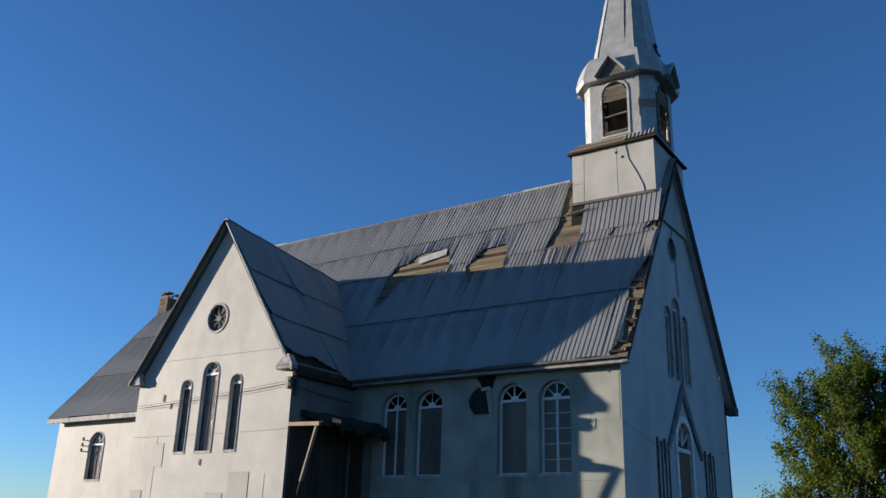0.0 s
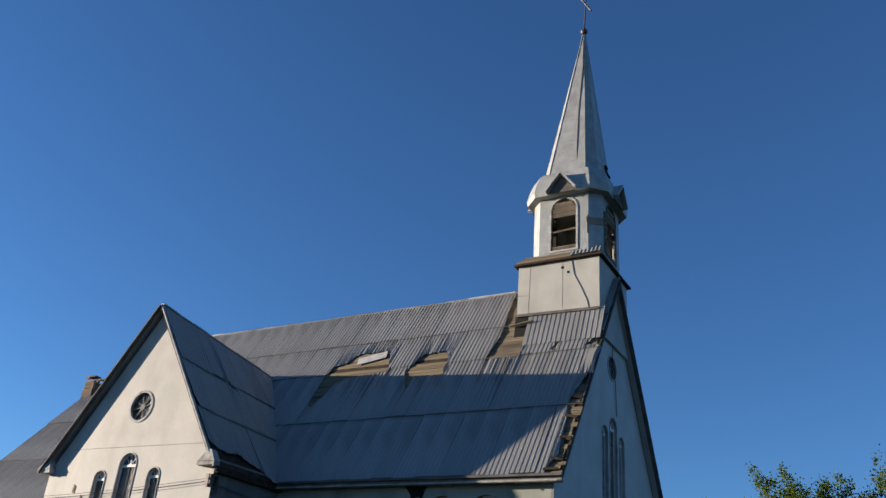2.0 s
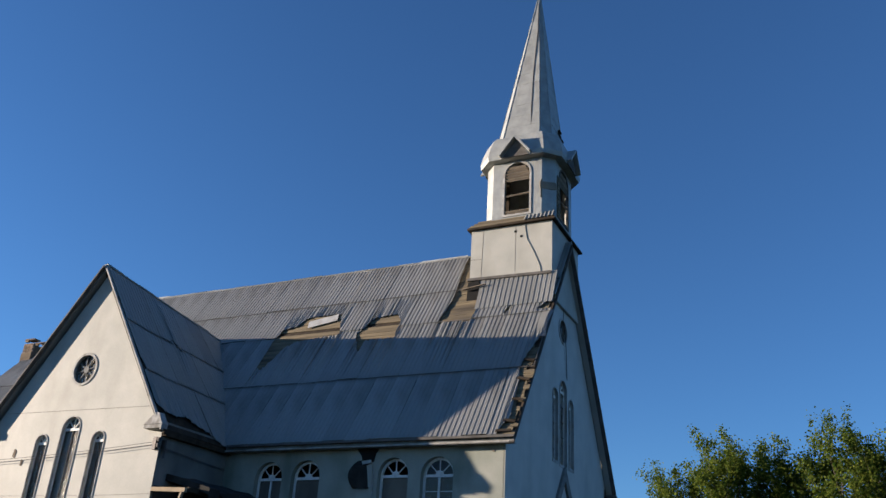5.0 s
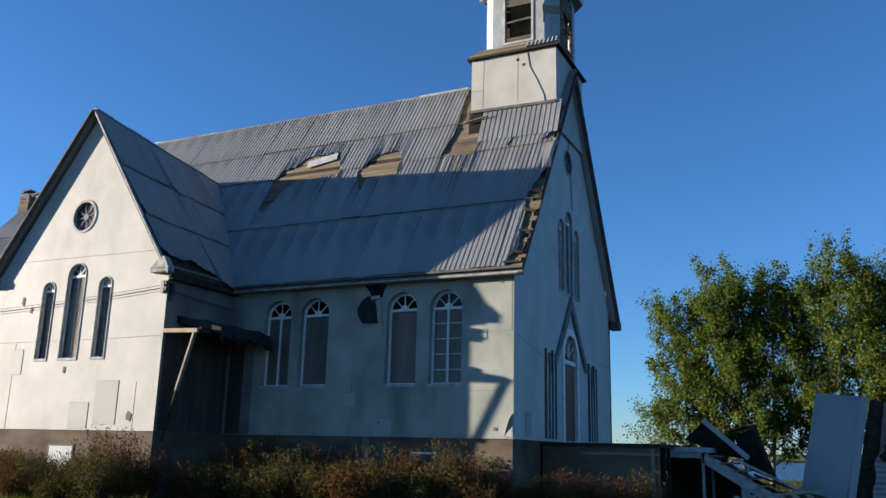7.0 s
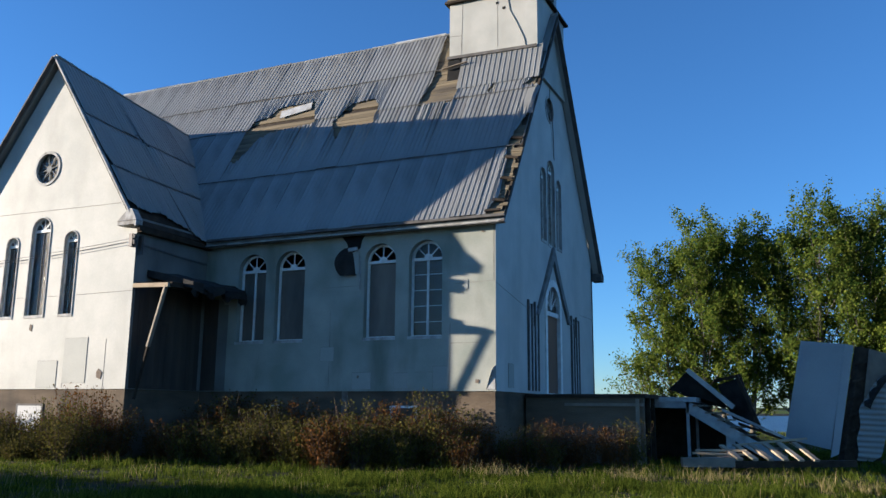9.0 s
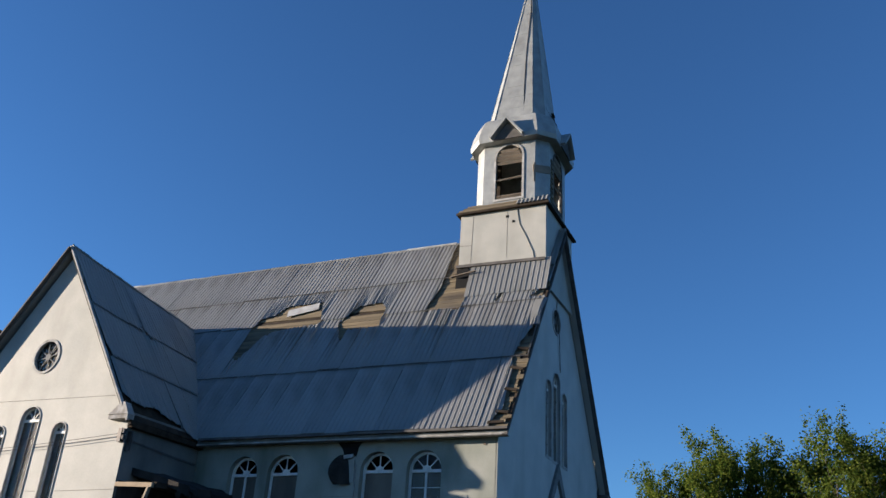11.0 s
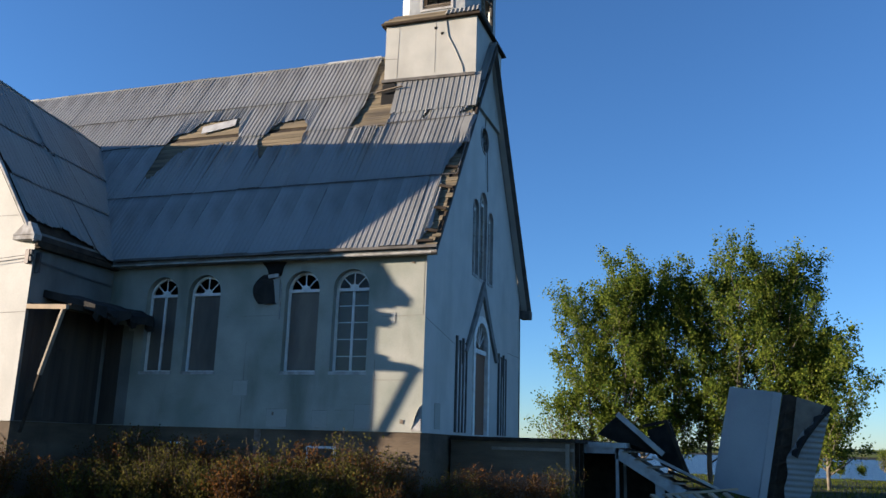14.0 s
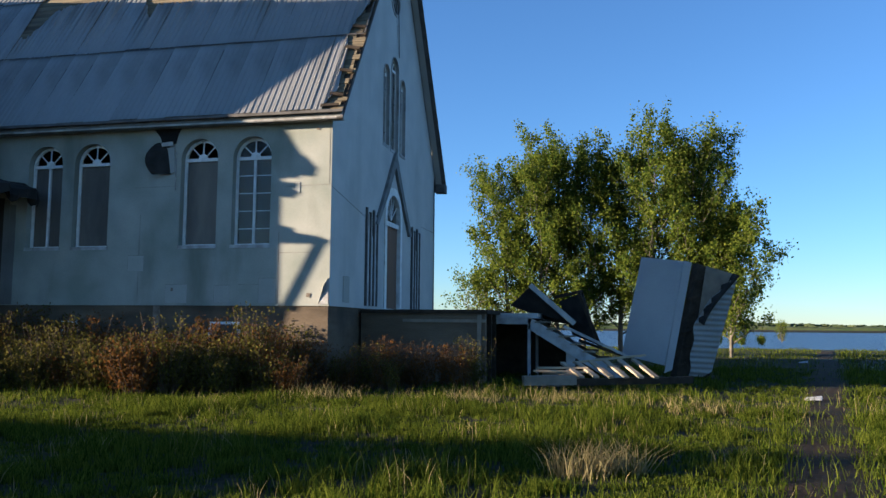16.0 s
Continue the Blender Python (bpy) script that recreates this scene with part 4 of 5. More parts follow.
# low skirt roof round the belfry, partly bared to its boards
bm = bmesh.new()
o = 0.14
loft(bm, [[(X0 - o, Y0 - o, 14.93), (X1 + o, Y0 - o, 14.93), (X1 + o, Y1 + o, 14.93), (X0 - o, Y1 + o, 14.93)], [(X0 - o, Y0 - o, 15.0), (X1 + o, Y0 - o, 15.0), (X1 + o, Y1 + o, 15.0), (X0 - o, Y1 + o, 15.0)], [(BX - 1.3, BY - 1.3, 15.42), (BX + 1.3, BY - 1.3, 15.42), (BX + 1.3, BY + 1.3, 15.42), (BX - 1.3, BY + 1.3, 15.42)]])
skirt = part("skirt_roof", bm, M["rot"], church, "low skirt roof, bare boards and torn metal")
for i in range(3):
    t0_, t1_ = i / 3, (i + 0.93) / 3
    def sk(x, t):
        return Vector((x, Y0 - o + t * 0.42, 15.0 + t * 0.42))
    bm = bmesh.new()
    x0, x1 = X0 - 0.05 + 0.3 * t0_, X1 - 1.0 - 0.05 * i
    up = Vector((0, -0.015, 0.018))
    hexa(bm, [sk(x0, t0_), sk(x1, t0_), sk(x1, t1_), sk(x0, t1_), sk(x0, t0_) + up, sk(x1, t0_) + up, sk(x1, t1_) + up, sk(x0, t1_) + up])
    part("deck_board", bm, M["deck"], skirt)
bm = bmesh.new()
for i in range(8):
    x = X1 - 1.05 + i * 0.15
    p = [Vector((x, Y0 - o - 0.02, 15.02)), Vector((x + 0.07, Y0 - o - 0.02, 15.07)), Vector((x + 0.15, Y0 - o - 0.02, 15.02))]
    q = [Vector((a.x - 0.1, BY - 1.28, a.z + 0.42)) for a in p]
    v = [bm.verts.new(a) for a in p + q]
    bm.faces.new((v[0], v[1], v[4], v[3]))
    bm.faces.new((v[1], v[2], v[5], v[4]))
part("torn_sheet", bm, M["sheet"], skirt)

# belfry: eight faces, four of them with arched openings
HB, CB, ZB0, ZB1 = 1.38, 0.40, 15.3, 17.9
bel = None
faces = eight(BX, BY, HB, CB)
for k in range(8):
    (ax, ay), (bx, by) = faces[k], faces[(k + 1) % 8]
    d = Vector((bx - ax, by - ay, 0))
    L = d.length
    d.normalize()
    nrm = Vector((d.y, -d.x, 0))
    bm = bmesh.new()
    hole = [arch(0.46, L - 0.46, 15.48, 17.72)] if k % 2 == 0 else []
    plate(bm, quad(0, ZB0, L, ZB1), hole, lambda u, v, dd: Vector((ax, ay, 0)) + d * u - nrm * dd + Vector((0, 0, v)), 0.08)
    ob = part("belfry_wall" if bel else "belfry", bm, M["spire"], bel or church, "" if bel else "eight-sided belfry clad in pressed metal with arched openings")
    bel = bel or ob
    if hole:
        def at(u, v, dd):
            return Vector((ax, ay, 0)) + d * u - nrm * dd + Vector((0, 0, v))
        bm = bmesh.new()
        plate(bm, arch(0.40, L - 0.40, 15.42, 17.78), [arch(0.48, L - 0.48, 15.5, 17.7)], lambda u, v, dd: at(u, v, dd - 0.03), 0.1)
        part("opening_frame", bm, M["trim"] if k == 0 else M["trim_dark"], bel)
        for z in [17.5, 17.37, 17.24, 17.11, 16.98, 16.3, 15.56] + ([15.64] if k == 0 else []):
            bm = bmesh.new()
            inset = 0.47 if z < 17.2 else 0.47 + (z - 17.2) * 0.55
            beam(bm, at(inset, z, 0.03), at(L - inset, z + (0.05 if z == 16.3 else 0), 0.03), 0.09, 0.05 if z < 16.5 else 0.09, Vector((0, 0, 1)) + nrm * 0.8)
            part("louvre_slat", bm, M["wood"], bel)
        if k == 2:
            for j in range(9):
                bm = bmesh.new()
                beam(bm, at(0.15, 15.5 + j * 0.2, -0.02), at(0.42, 15.5 + j * 0.2, -0.02), 0.03, 0.14)
                part("torn_board", bm, M["deck"], bel)
bm = bmesh.new()
for (ax, ay) in ((BX - 0.9, BY), (BX + 0.9, BY), (BX, BY + 0.9)):
    box(bm, ax - 0.06, ay - 0.06, 15.4, ax + 0.06, ay + 0.06, 18.0)
loft(bm, [[(x, y, 15.36) for x, y in eight(BX, BY, HB - 0.1, CB)], [(x, y, 15.42) for x, y in eight(BX, BY, HB - 0.1, CB)]])
part("belfry_posts", bm, M["rot"], bel)
# torn strips on the corner by the opening
bm = bmesh.new()
beam(bm, (BX + 0.98, BY - 1.42, 16.0), (BX + 1.0, BY - 1.45, 16.75), 0.07, 0.01)
beam(bm, (BX + 0.92, BY - 1.43, 16.55), (BX + 1.42, BY - 0.98, 16.6), 0.02, 0.3)
part("torn_strip", bm, M["wood"], bel, "torn cladding baring the wood")

# collar and spire
bm = bmesh.new()
SX, TIPX = BX + 0.02, -1.06
loft(bm, [[(x, y, z) for x, y in eight(SX, BY, h, c)] for z, h, c in ((17.78, 1.34, 0.40), (17.80, 1.66, 0.56), (17.98, 1.69, 0.56), (18.42, 1.60, 0.53), (18.80, 1.47, 0.48), (18.92, 1.38, 0.45), (19.02, 1.10, 0.34))])
collar = part("spire_collar", bm, M["spire"], church, "flared metal collar below the spire")
for k in (0, 2, 4, 6):
    (ax, ay), (bx, by) = eight(SX, BY, 1.7, 0.56)[k], eight(SX, BY, 1.7, 0.56)[k + 1]
    c = Vector(((ax + bx) / 2, (ay + by) / 2, 0))
    d = Vector((bx - ax, by - ay, 0)).normalized()
    nrm = Vector((d.y, -d.x, 0))
    bm = bmesh.new()
    for sgn in (-1, 1):
        beam(bm, c + d * sgn * 0.62 + nrm * 0.0 + Vector((0, 0, 17.86)), c + nrm * 0.02 + Vector((0, 0, 18.62)), 0.36, 0.07, nrm.cross(d))
    part("gablet", bm, M["spire"], collar)
    bm = bmesh.new()
    plate(bm, [(-0.55, 17.80), (0.55, 17.80), (0, 18.52)], [], lambda u, v, dd: c + d * u - nrm * (dd - 0.01) + Vector((0, 0, v)), 0.2)
    part("gablet_front", bm, M["trim_dark"], collar)
bm = bmesh.new()
rings = []
for i in range(15):
    t = i / 14
    z = 19.0 + (26.75 - 19.0) * t
    h = 1.08 * (1 - t) + 0.045
    rings.append([(x, y, z) for x, y in eight(SX + (TIPX - SX) * t, BY, h + 0.006 * (i % 2), h * 0.32)])
loft(bm, rings)
spire = part("spire", bm, M["spire"], church, "tall tapering metal spire, dented and seamed")
for k in range(8):
    bm = bmesh.new()
    a, b = Vector(rings[0][k]), Vector(rings[-1][k])
    beam(bm, a, b, 0.035, 0.035)
    part("hip_bead", bm, M["spire"], spire)
for i in range(1, 14):
    bm = bmesh.new()
    r = [Vector(p) for p in rings[i]]
    for k in range(8):
        beam(bm, r[k], r[(k + 1) % 8], 0.012, 0.014)
    part("sheet_seam", bm, M["spire"], spire)
bm = bmesh.new()
pc = [Vector((BX + 0.42, BY - 1.09, 19.02)), Vector((BX + 0.36, BY - 0.93, 20.4)), Vector((BX + 0.33, BY - 0.66, 22.3)), Vector((TIPX + 0.08, BY - 0.35, 24.6)), Vector((TIPX + 0.02, BY - 0.1, 26.4))]
for a, b in zip(pc, pc[1:]):
    beam(bm, a, b, 0.03, 0.05)
part("spire_cable", bm, M["iron"], spire, "dark cable running down the spire")
# broken hatch on the spire's shaded face
bm = bmesh.new()
for dx, dz, w in ((0, 0, 0.5), (0.05, 0.16, 0.45), (0.02, 0.36, 0.35), (0.08, 0.5, 0.25)):
    box(bm, SX + 0.80, BY + 0.2 + dx, 19.35 + dz, SX + 1.14 - dz * 0.2 + dx, BY + 0.2 + w + dx, 19.42 + dz)
box(bm, SX + 0.80, BY - 0.55, 19.12, SX + 1.06, BY + 0.5, 19.7)
part("broken_hatch", bm, M["rot"], spire)
# ball and cross
bm = bmesh.new()
bmesh.ops.create_uvsphere(bm, u_segments=14, v_segments=8, radius=0.16, matrix=Matrix.Translation((TIPX, BY, 26.92)))
ball = part("finial_ball", bm, M["iron"], church, "round metal ball at the tip of the spire", smooth=True)
bm = bmesh.new()
tube(bm, [(TIPX, BY, 26.9), (TIPX + 0.1, BY, 29.1)], [0.035, 0.03], 8)
cross = part("cross", bm, M["iron"], church, "thin metal cross with a tilted arm")
bm = bmesh.new()
tube(bm, [(TIPX - 0.22, BY + 0.1, 29.05), (TIPX + 0.36, BY - 0.1, 27.95)], [0.04, 0.04], 8)
part("cross_arm", bm, M["iron"], cross)

# ---- porch canopy between nave and transept ----
can = thing("porch_canopy", "ruined side porch canopy, sagging tar roof on a pale beam", "canopy")
bm = bmesh.new()
n1 = 9
rows = []
for i in range(n1):
    y = -2.6 + 2.55 * i / (n1 - 1)
    rows.append([Vector((x, y, z + 0.05 * math.sin(i * 1.9 + x * 3))) for x, z in ((-9.88, 4.98), (-9.3, 4.92), (-8.7, 4.78), (-8.15 + 0.12 * math.sin(i * 2.1), 4.56))])
tv = [[bm.verts.new(p) for p in r] for r in rows]
lv = [[bm.verts.new(p - Vector((0, 0, 0.20 + 0.1 * (j == 3) * (i % 2)))) for j, p in enumerate(r)] for i, r in enumerate(rows)]
for a, b, c, d in zip(tv, tv[1:], lv, lv[1:]):
    for k in range(3):
        bm.faces.new((a[k], a[k + 1], b[k + 1], b[k]))
        bm.faces.new((c[k + 1], c[k], d[k], d[k + 1]))
    bm.faces.new((a[3], c[3], d[3], b[3]))
for a, c in ((tv[0], lv[0]), (tv[-1], lv[-1])):
    for k in range(3):
        bm.faces.new((a[k], c[k], c[k + 1], a[k + 1]))
part("roofing", bm, M["tar"], can, "ragged black tar-paper roofing")
bm = bmesh.new()
beam(bm, (-9.9, -3.05, 4.50), (-8.62, -3.05, 4.46), 0.10, 0.12)
part("front_beam", bm, M["planks"], can, "pale timber beam")
bm = bmesh.new()
beam(bm, (-8.72, -3.05, 4.45), (-9.32, -2.95, 2.75), 0.10, 0.07)
part("strut", bm, M["wood"], can, "pale broken strut hanging from the beam")
bm = bmesh.new()
beam(bm, (-9.35, -2.9, 2.8), (-9.75, -2.9, 1.3), 0.08, 0.05)
part("lower_strut", bm, M["rot"], can)
bm = bmesh.new()
beam(bm, (-8.6, -3.0, 4.48), (-8.4, -0.05, 4.5), 0.1, 0.14)
part("side_beam", bm, M["rot"], can)
bm = bmesh.new()
prev = None
for i in range(25):
    y = -2.6 + i * 0.104
    x = -8.2 + 0.06 * math.sin(i * 1.7)
    drop = 0.22 + 0.12 * math.sin(i * 0.9) + 0.07 * math.sin(i * 2.7)
    row = [bm.verts.new((x, y, 4.52)), bm.verts.new((x + 0.05, y, 4.5 - drop * 0.5)), bm.verts.new((x - 0.04, y + 0.03, 4.5 - drop))]
    if prev:
        for j in range(2):
            bm.faces.new((prev[j], prev[j + 1], row[j + 1], row[j]))
    prev = row
part("hanging_edge", bm, M["tar"], can, "ragged hanging edge of tar paper")
bm = bmesh.new()
plate(bm, quad(-2.72, 1.62, -1.55, 3.55), [quad(-2.62, 1.7, -1.65, 3.45)], lambda u, v, d: on_side(u, v, d - 0.03), 0.05)
sdoor = part("side_door", bm, M["boarding"], church, "boarded side door under the canopy")
bm = bmesh.new()
plate(bm, quad(-2.62, 1.66, -1.65, 3.45), [], lambda u, v, d: on_side(u, v, d - 0.01), 0.04)
part("door_leaf", bm, M["boarding"], sdoor)

# ---- torn soffit flap on the nave wall ----
# no opening is cut: a dark plate gives the hole its shade
bm = bmesh.new()
plate(bm, [(-4.9, 6.14), (-4.1, 6.12), (-4.2, 5.95), (-4.25, 5.72), (-4.62, 5.66), (-4.7, 5.9)], [], lambda a, b, d: on_nave(a, b, d - 0.012), 0.012)
flap = part("torn_cladding", bm, M["dark"], church, "dark plate standing for a hole torn in the cladding")
bm = bmesh.new()
prev = None
for i in range(9):
    t = i / 8
    z = 5.75 - 0.85 * t
    w = 0.10 + 0.22 * math.sin(t * math.pi) ** 0.7
    row = [bm.verts.new((-4.72 - w * 0.6, -0.06 - 0.30 * math.sin(t * 2.6), z)), bm.verts.new((-4.6, -0.03 - 0.12 * t, z + 0.02)), bm.verts.new((-4.45 + 0.1 * t, -0.02, z + 0.03))]
    if prev:
        for j in range(2):
            bm.faces.new((prev[j], prev[j + 1], row[j + 1], row[j]))
    prev = row
part("curled_flap", bm, M["tar"], flap)
bm = bmesh.new()
plate(bm, [(-4.5, 5.62), (-4.28, 5.62), (-4.25, 4.98), (-4.7, 4.92), (-4.62, 5.3)], [], lambda a, b, d: on_nave(a, b, d - 0.03), 0.02)
part("bared_board", bm, M["patch"], flap)
bm = bmesh.new()
beam(bm, (-4.6, -0.10, 5.68), (-4.32, -0.05, 5.72), 0.05, 0.10)
beam(bm, (-4.22, -0.03, 5.5), (-4.22, -0.03, 4.5), 0.02, 0.02)
part("loose_strip", bm, M["trim"], flap)
bm = bmesh.new()
hexa(bm, [Vector(p) for p in ((-0.28, -0.02, 1.62), (-0.02, -0.02, 1.62), (-0.02, 0.0, 1.62), (-0.28, 0.0, 1.62), (-0.10, -0.10, 2.1), (-0.03, -0.03, 2.25), (-0.02, 0, 2.25), (-0.09, -0.02, 2.1))])
part("bent_corner_sheet", bm, M["trim"], church, "cladding sheet bent away at the corner")

bm = bmesh.new()
box(bm, -4.75, 0.028, -0.3, -4.55, 0.045, 1.58)
part("rust_streak_board", bm, M["rust"], church, "rusty board on the foundation wall")

# ---- wires and insulators ----
def wire(name, a, b, sag, r=0.008, label="thin dark overhead wire"):
    bm = bmesh.new()
    a, b = Vector(a), Vector(b)
    tube(bm, [a.lerp(b, i / 12) - Vector((0, 0, 4 * sag * (i / 12) * (1 - i / 12))) for i in range(13)], [r] * 13, 5)
    return bm


box_ = thing("insulator_bracket", "dark iron wire bracket with insulators on the corner", "bracket")
bm = bmesh.new()
box(bm, -10.05, -3.24, 5.62, -9.93, -3.1, 6.0)
part("plate", bm, M["iron"], box_)
for z in (5.68, 5.86):
    bm = bmesh.new()
    tube(bm, [(-9.86, -3.2, z), (-9.86, -3.2, z + 0.12)], [0.05, 0.06], 8)
    beam(bm, (-9.97, -3.2, z + 0.04), (-9.86, -3.2, z + 0.04), 0.03, 0.03)
    part("insulator", bm, M["iron"], box_)
bm = bmesh.new()
beam(bm, (-9.82, -3.0, 5.95), (-9.82, -3.0, 5.4), 0.06, 0.14)
part("pipe", bm, M["iron"], box_)
for dz in (0.0, 0.08):
    w1 = mesh_ob("wire", wire("wire", (-17.5, -3.22, 5.38 + dz), (-9.98, -3.2, 5.78 + dz), 0.05), M["iron"])
    tagged(w1, "thin dark wire strung along the transept front", "wire", "wires on the church")
    w2 = mesh_ob("wire", wire("wire", (-9.84, -3.05, 5.7 + dz * 0.5), (-9.84, -0.05, 5.55 + dz * 0.5), 0.02), M["iron"])
    tagged(w2, "thin dark wire along the transept side wall", "wire", "wires on the church")
for i in range(3):
    ins = thing("wall_insulator", "small dark insulator fixed to the chancel wall", "insulator", "insulators on the chancel wall")
    bm = bmesh.new()
    tube(bm, [(-25.1 + 0.02 * i, -0.16, 4.35 + i * 0.24), (-25.1 + 0.02 * i, -0.16, 4.5 + i * 0.24)], [0.06, 0.05], 8)
    part("knob", bm, M["iron"], ins)
    bm = bmesh.new()
    beam(bm, (-25.1 + 0.02 * i, -0.16, 4.4 + i * 0.24), (-25.3, -0.0, 4.4 + i * 0.24), 0.04, 0.04)
    part("arm", bm, M["iron"], ins)
bm = bmesh.new()
tube(bm, [(0.025, 5.5, 14.0), (0.025, 5.2, 11.6), (0.03, 5.5, 10.7), (0.03, 5.6, 9.5)], [0.012] * 4, 5)
tagged(mesh_ob("wire", bm, M["iron"]), "loose wire hanging down the front gable", "wire", "wires on the church")

# ---- front platform, landing and stairs ----
plat = thing("front_platform", "weathered board-formed concrete platform before the front door", "platform")
bm = bmesh.new()
plate(bm, quad(0.04, -0.8, 3.4, 1.45), [], lambda u, v, d: Vector((u, 2.3 + d, v)), 0.2)
part("body", bm, M["concrete"], plat)
# dark closing walls that stand for the black void below the deck
bm = bmesh.new()
plate(bm, quad(2.5, -0.8, 8.8, 1.45), [], lambda u, v, d: Vector((2.2 - d, u, v)), 0.2)
plate(bm, quad(2.2, -0.8, 4.4, 1.45), [], lambda u, v, d: Vector((u, 8.6 + d, v)), 0.2)
part("inner_wall", bm, M["rot"], plat, "dark back wall standing for the shade under the deck")
for y in (2.52, 3.3, 4.0):
    bm = bmesh.new()
    box(bm, 3.28, y, -0.5, 3.38, y + 0.1, 1.45)
    part("post", bm, M["rot"], plat)
bm = bmesh.new()
box(bm, 0.03, 2.24, 1.45, 3.46, 8.8, 1.55)
part("deck", bm, M["rot"], plat, "dark rotten deck boards")
bm = bmesh.new()
box(bm, 1.2, 2.26, 1.22, 3.42, 2.3, 1.30)
box(bm, 3.2, 2.23, -0.4, 3.3, 2.3, 1.42)
part("form_board", bm, M["wood"], plat)

stair = thing("entrance_stair", "broken timber entrance stair with pale stringers", "stair")
bm = bmesh.new()
box(bm, 3.2, 4.3, 1.36, 4.5, 6.3, 1.5)
part("landing", bm, M["painted"], stair)
for y in (4.35, 6.2):
    bm = bmesh.new()
    box(bm, 4.22, y, -0.45, 4.30, y + 0.08, 1.36)
    part("post", bm, M["painted"], stair)
    bm = bmesh.new()
    box(bm, 3.2, y, 1.2, 4.3, y + 0.06, 1.36)
    part("landing_beam", bm, M["painted"], stair)
for y in (4.38, 6.1):
    bm = bmesh.new()
    beam(bm, (4.28, y, 1.22), (6.75, y, -0.28), 0.06, 0.30)
    part("stringer", bm, M["painted"], stair)
for i in range(7):
    bm = bmesh.new()
    x, z = 4.42 + i * 0.33, 1.24 - i * 0.2
    box(bm, x, 4.3, z, x + 0.34, 6.2, z + 0.045)
    part("tread", bm, M["wood"], stair)
    bm = bmesh.new()
    box(bm, x, 4.36, z - 0.17, x + 0.03, 6.15, z)
    part("riser", bm, M["rot"], stair)
bm = bmesh.new()
box(bm, 5.28, 4.42, -0.45, 5.52, 4.5, 0.55)
part("support", bm, M["painted"], stair)

# dark sheet added behind the treads, in place of the deep shade there
bm = bmesh.new()
plate(bm, [(2.2, -0.5), (6.5, -0.5), (6.5, -0.15), (4.4, 1.1), (2.2, 1.3)], [], lambda u, v, d: Vector((u, 6.24 + d, v)), 0.05)
part("shade_backing", bm, M["rot"], stair, "added dark sheet standing for the shade behind the stair")

# collapsed porch roof lying over the stair
fall = thing("collapsed_porch_roof", "collapsed dark porch roof lying over the stair", "wreckage")
def sheet_piece(name, pts, thick, material, parent, label=""):
    bm = bmesh.new()
    p = [Vector(q) for q in pts]
    nrm = (p[1] - p[0]).cross(p[3] - p[0]).normalized() * thick
    hexa(bm, p + [q + nrm for q in p])
    bmesh.ops.recalc_face_normals(bm, faces=bm.faces[:])
    return part(name, bm, material, parent, label)


sheet_piece("roof_panel", [(4.15, 5.0, 2.30), (5.45, 5.0, 1.25), (5.35, 6.6, 1.15), (4.0, 6.6, 2.2)], 0.10, M["tar"], fall)
sheet_piece("roof_panel", [(3.55, 5.6, 1.75), (4.2, 5.2, 2.3), (5.3, 5.2, 1.2), (4.7, 5.6, 1.3)], 0.06, M["tar"], fall)
sheet_piece("roof_panel", [(4.9, 6.4, 1.9), (5.62, 6.2, 2.15), (6.1, 6.0, 0.6), (5.3, 6.4, 0.9)], 0.06, M["tar"], fall)
bm = bmesh.new()
beam(bm, (4.22, 4.9, 2.32), (5.48, 4.9, 1.22), 0.06, 0.14)
part("edge_board", bm, M["painted"], fall, "pale edge board")
bm = bmesh.new()
beam(bm, (5.2, 4.6, 1.15), (6.95, 4.5, 0.34), 0.09, 0.07)
part("rafter", bm, M["painted"], fall)
bm = bmesh.new()
beam(bm, (5.5, 6.0, 2.2), (6.15, 5.8, 0.55), 0.06, 0.1)
beam(bm, (5.62, 6.0, 2.0), (6.0, 5.8, 0.7), 0.05, 0.05)
beam(bm, (4.8, 6.3, 2.02), (5.62, 6.2, 2.2), 0.06, 0.09)
part("broken_rafters", bm, M["rot"], fall)
sheet_piece("lower_panel", [(5.6, 4.7, 0.75), (7.2, 4.7, 0.20), (7.1, 6.2, 0.15), (5.5, 6.2, 0.7)], 0.06, M["rot"], fall)

# planks and broken pallet-like frame on the grass
pile = thing("plank_pile", "pale broken planks and lath frame on the grass", "planks")
bm = bmesh.new()
beam(bm, (4.55, 1.6, -0.16), (5.75, 2.0, -0.14), 0.32, 0.22)
part("block", bm, M["wood"], pile)
bm = bmesh.new()
beam(bm, (5.75, 2.1, -0.2), (8.5, 3.5, -0.16), 0.22, 0.16)
part("sill_beam", bm, M["rot"], pile)
for i in range(6):
    t = i / 5
    bm = bmesh.new()
    a = Vector((5.35 + 1.75 * t, 3.1 + 0.5 * t, 0.22 + 0.10 * t))
    beam(bm, a, a + Vector((0.55, -0.95, -0.30 - 0.10 * t)), 0.13, 0.05)
    part("slat", bm, M["planks"], pile)
for a, b in (((4.75, 2.6, 0.10), (6.0, 2.8, 0.12)), ((4.7, 2.4, 0.04), (6.1, 2.7, 0.02)), ((5.6, 3.4, 0.22), (7.4, 4.0, 0.42))):
    bm = bmesh.new()
    beam(bm, a, b, 0.16, 0.05)
    part("plank", bm, M["planks"], pile)
bm = bmesh.new()
box(bm, 4.9, 2.5, -0.45, 5.8, 2.7, 0.02)
part("prop", bm, M["wood"], pile)
pile.location = (0.0, -0.55, 0.0)

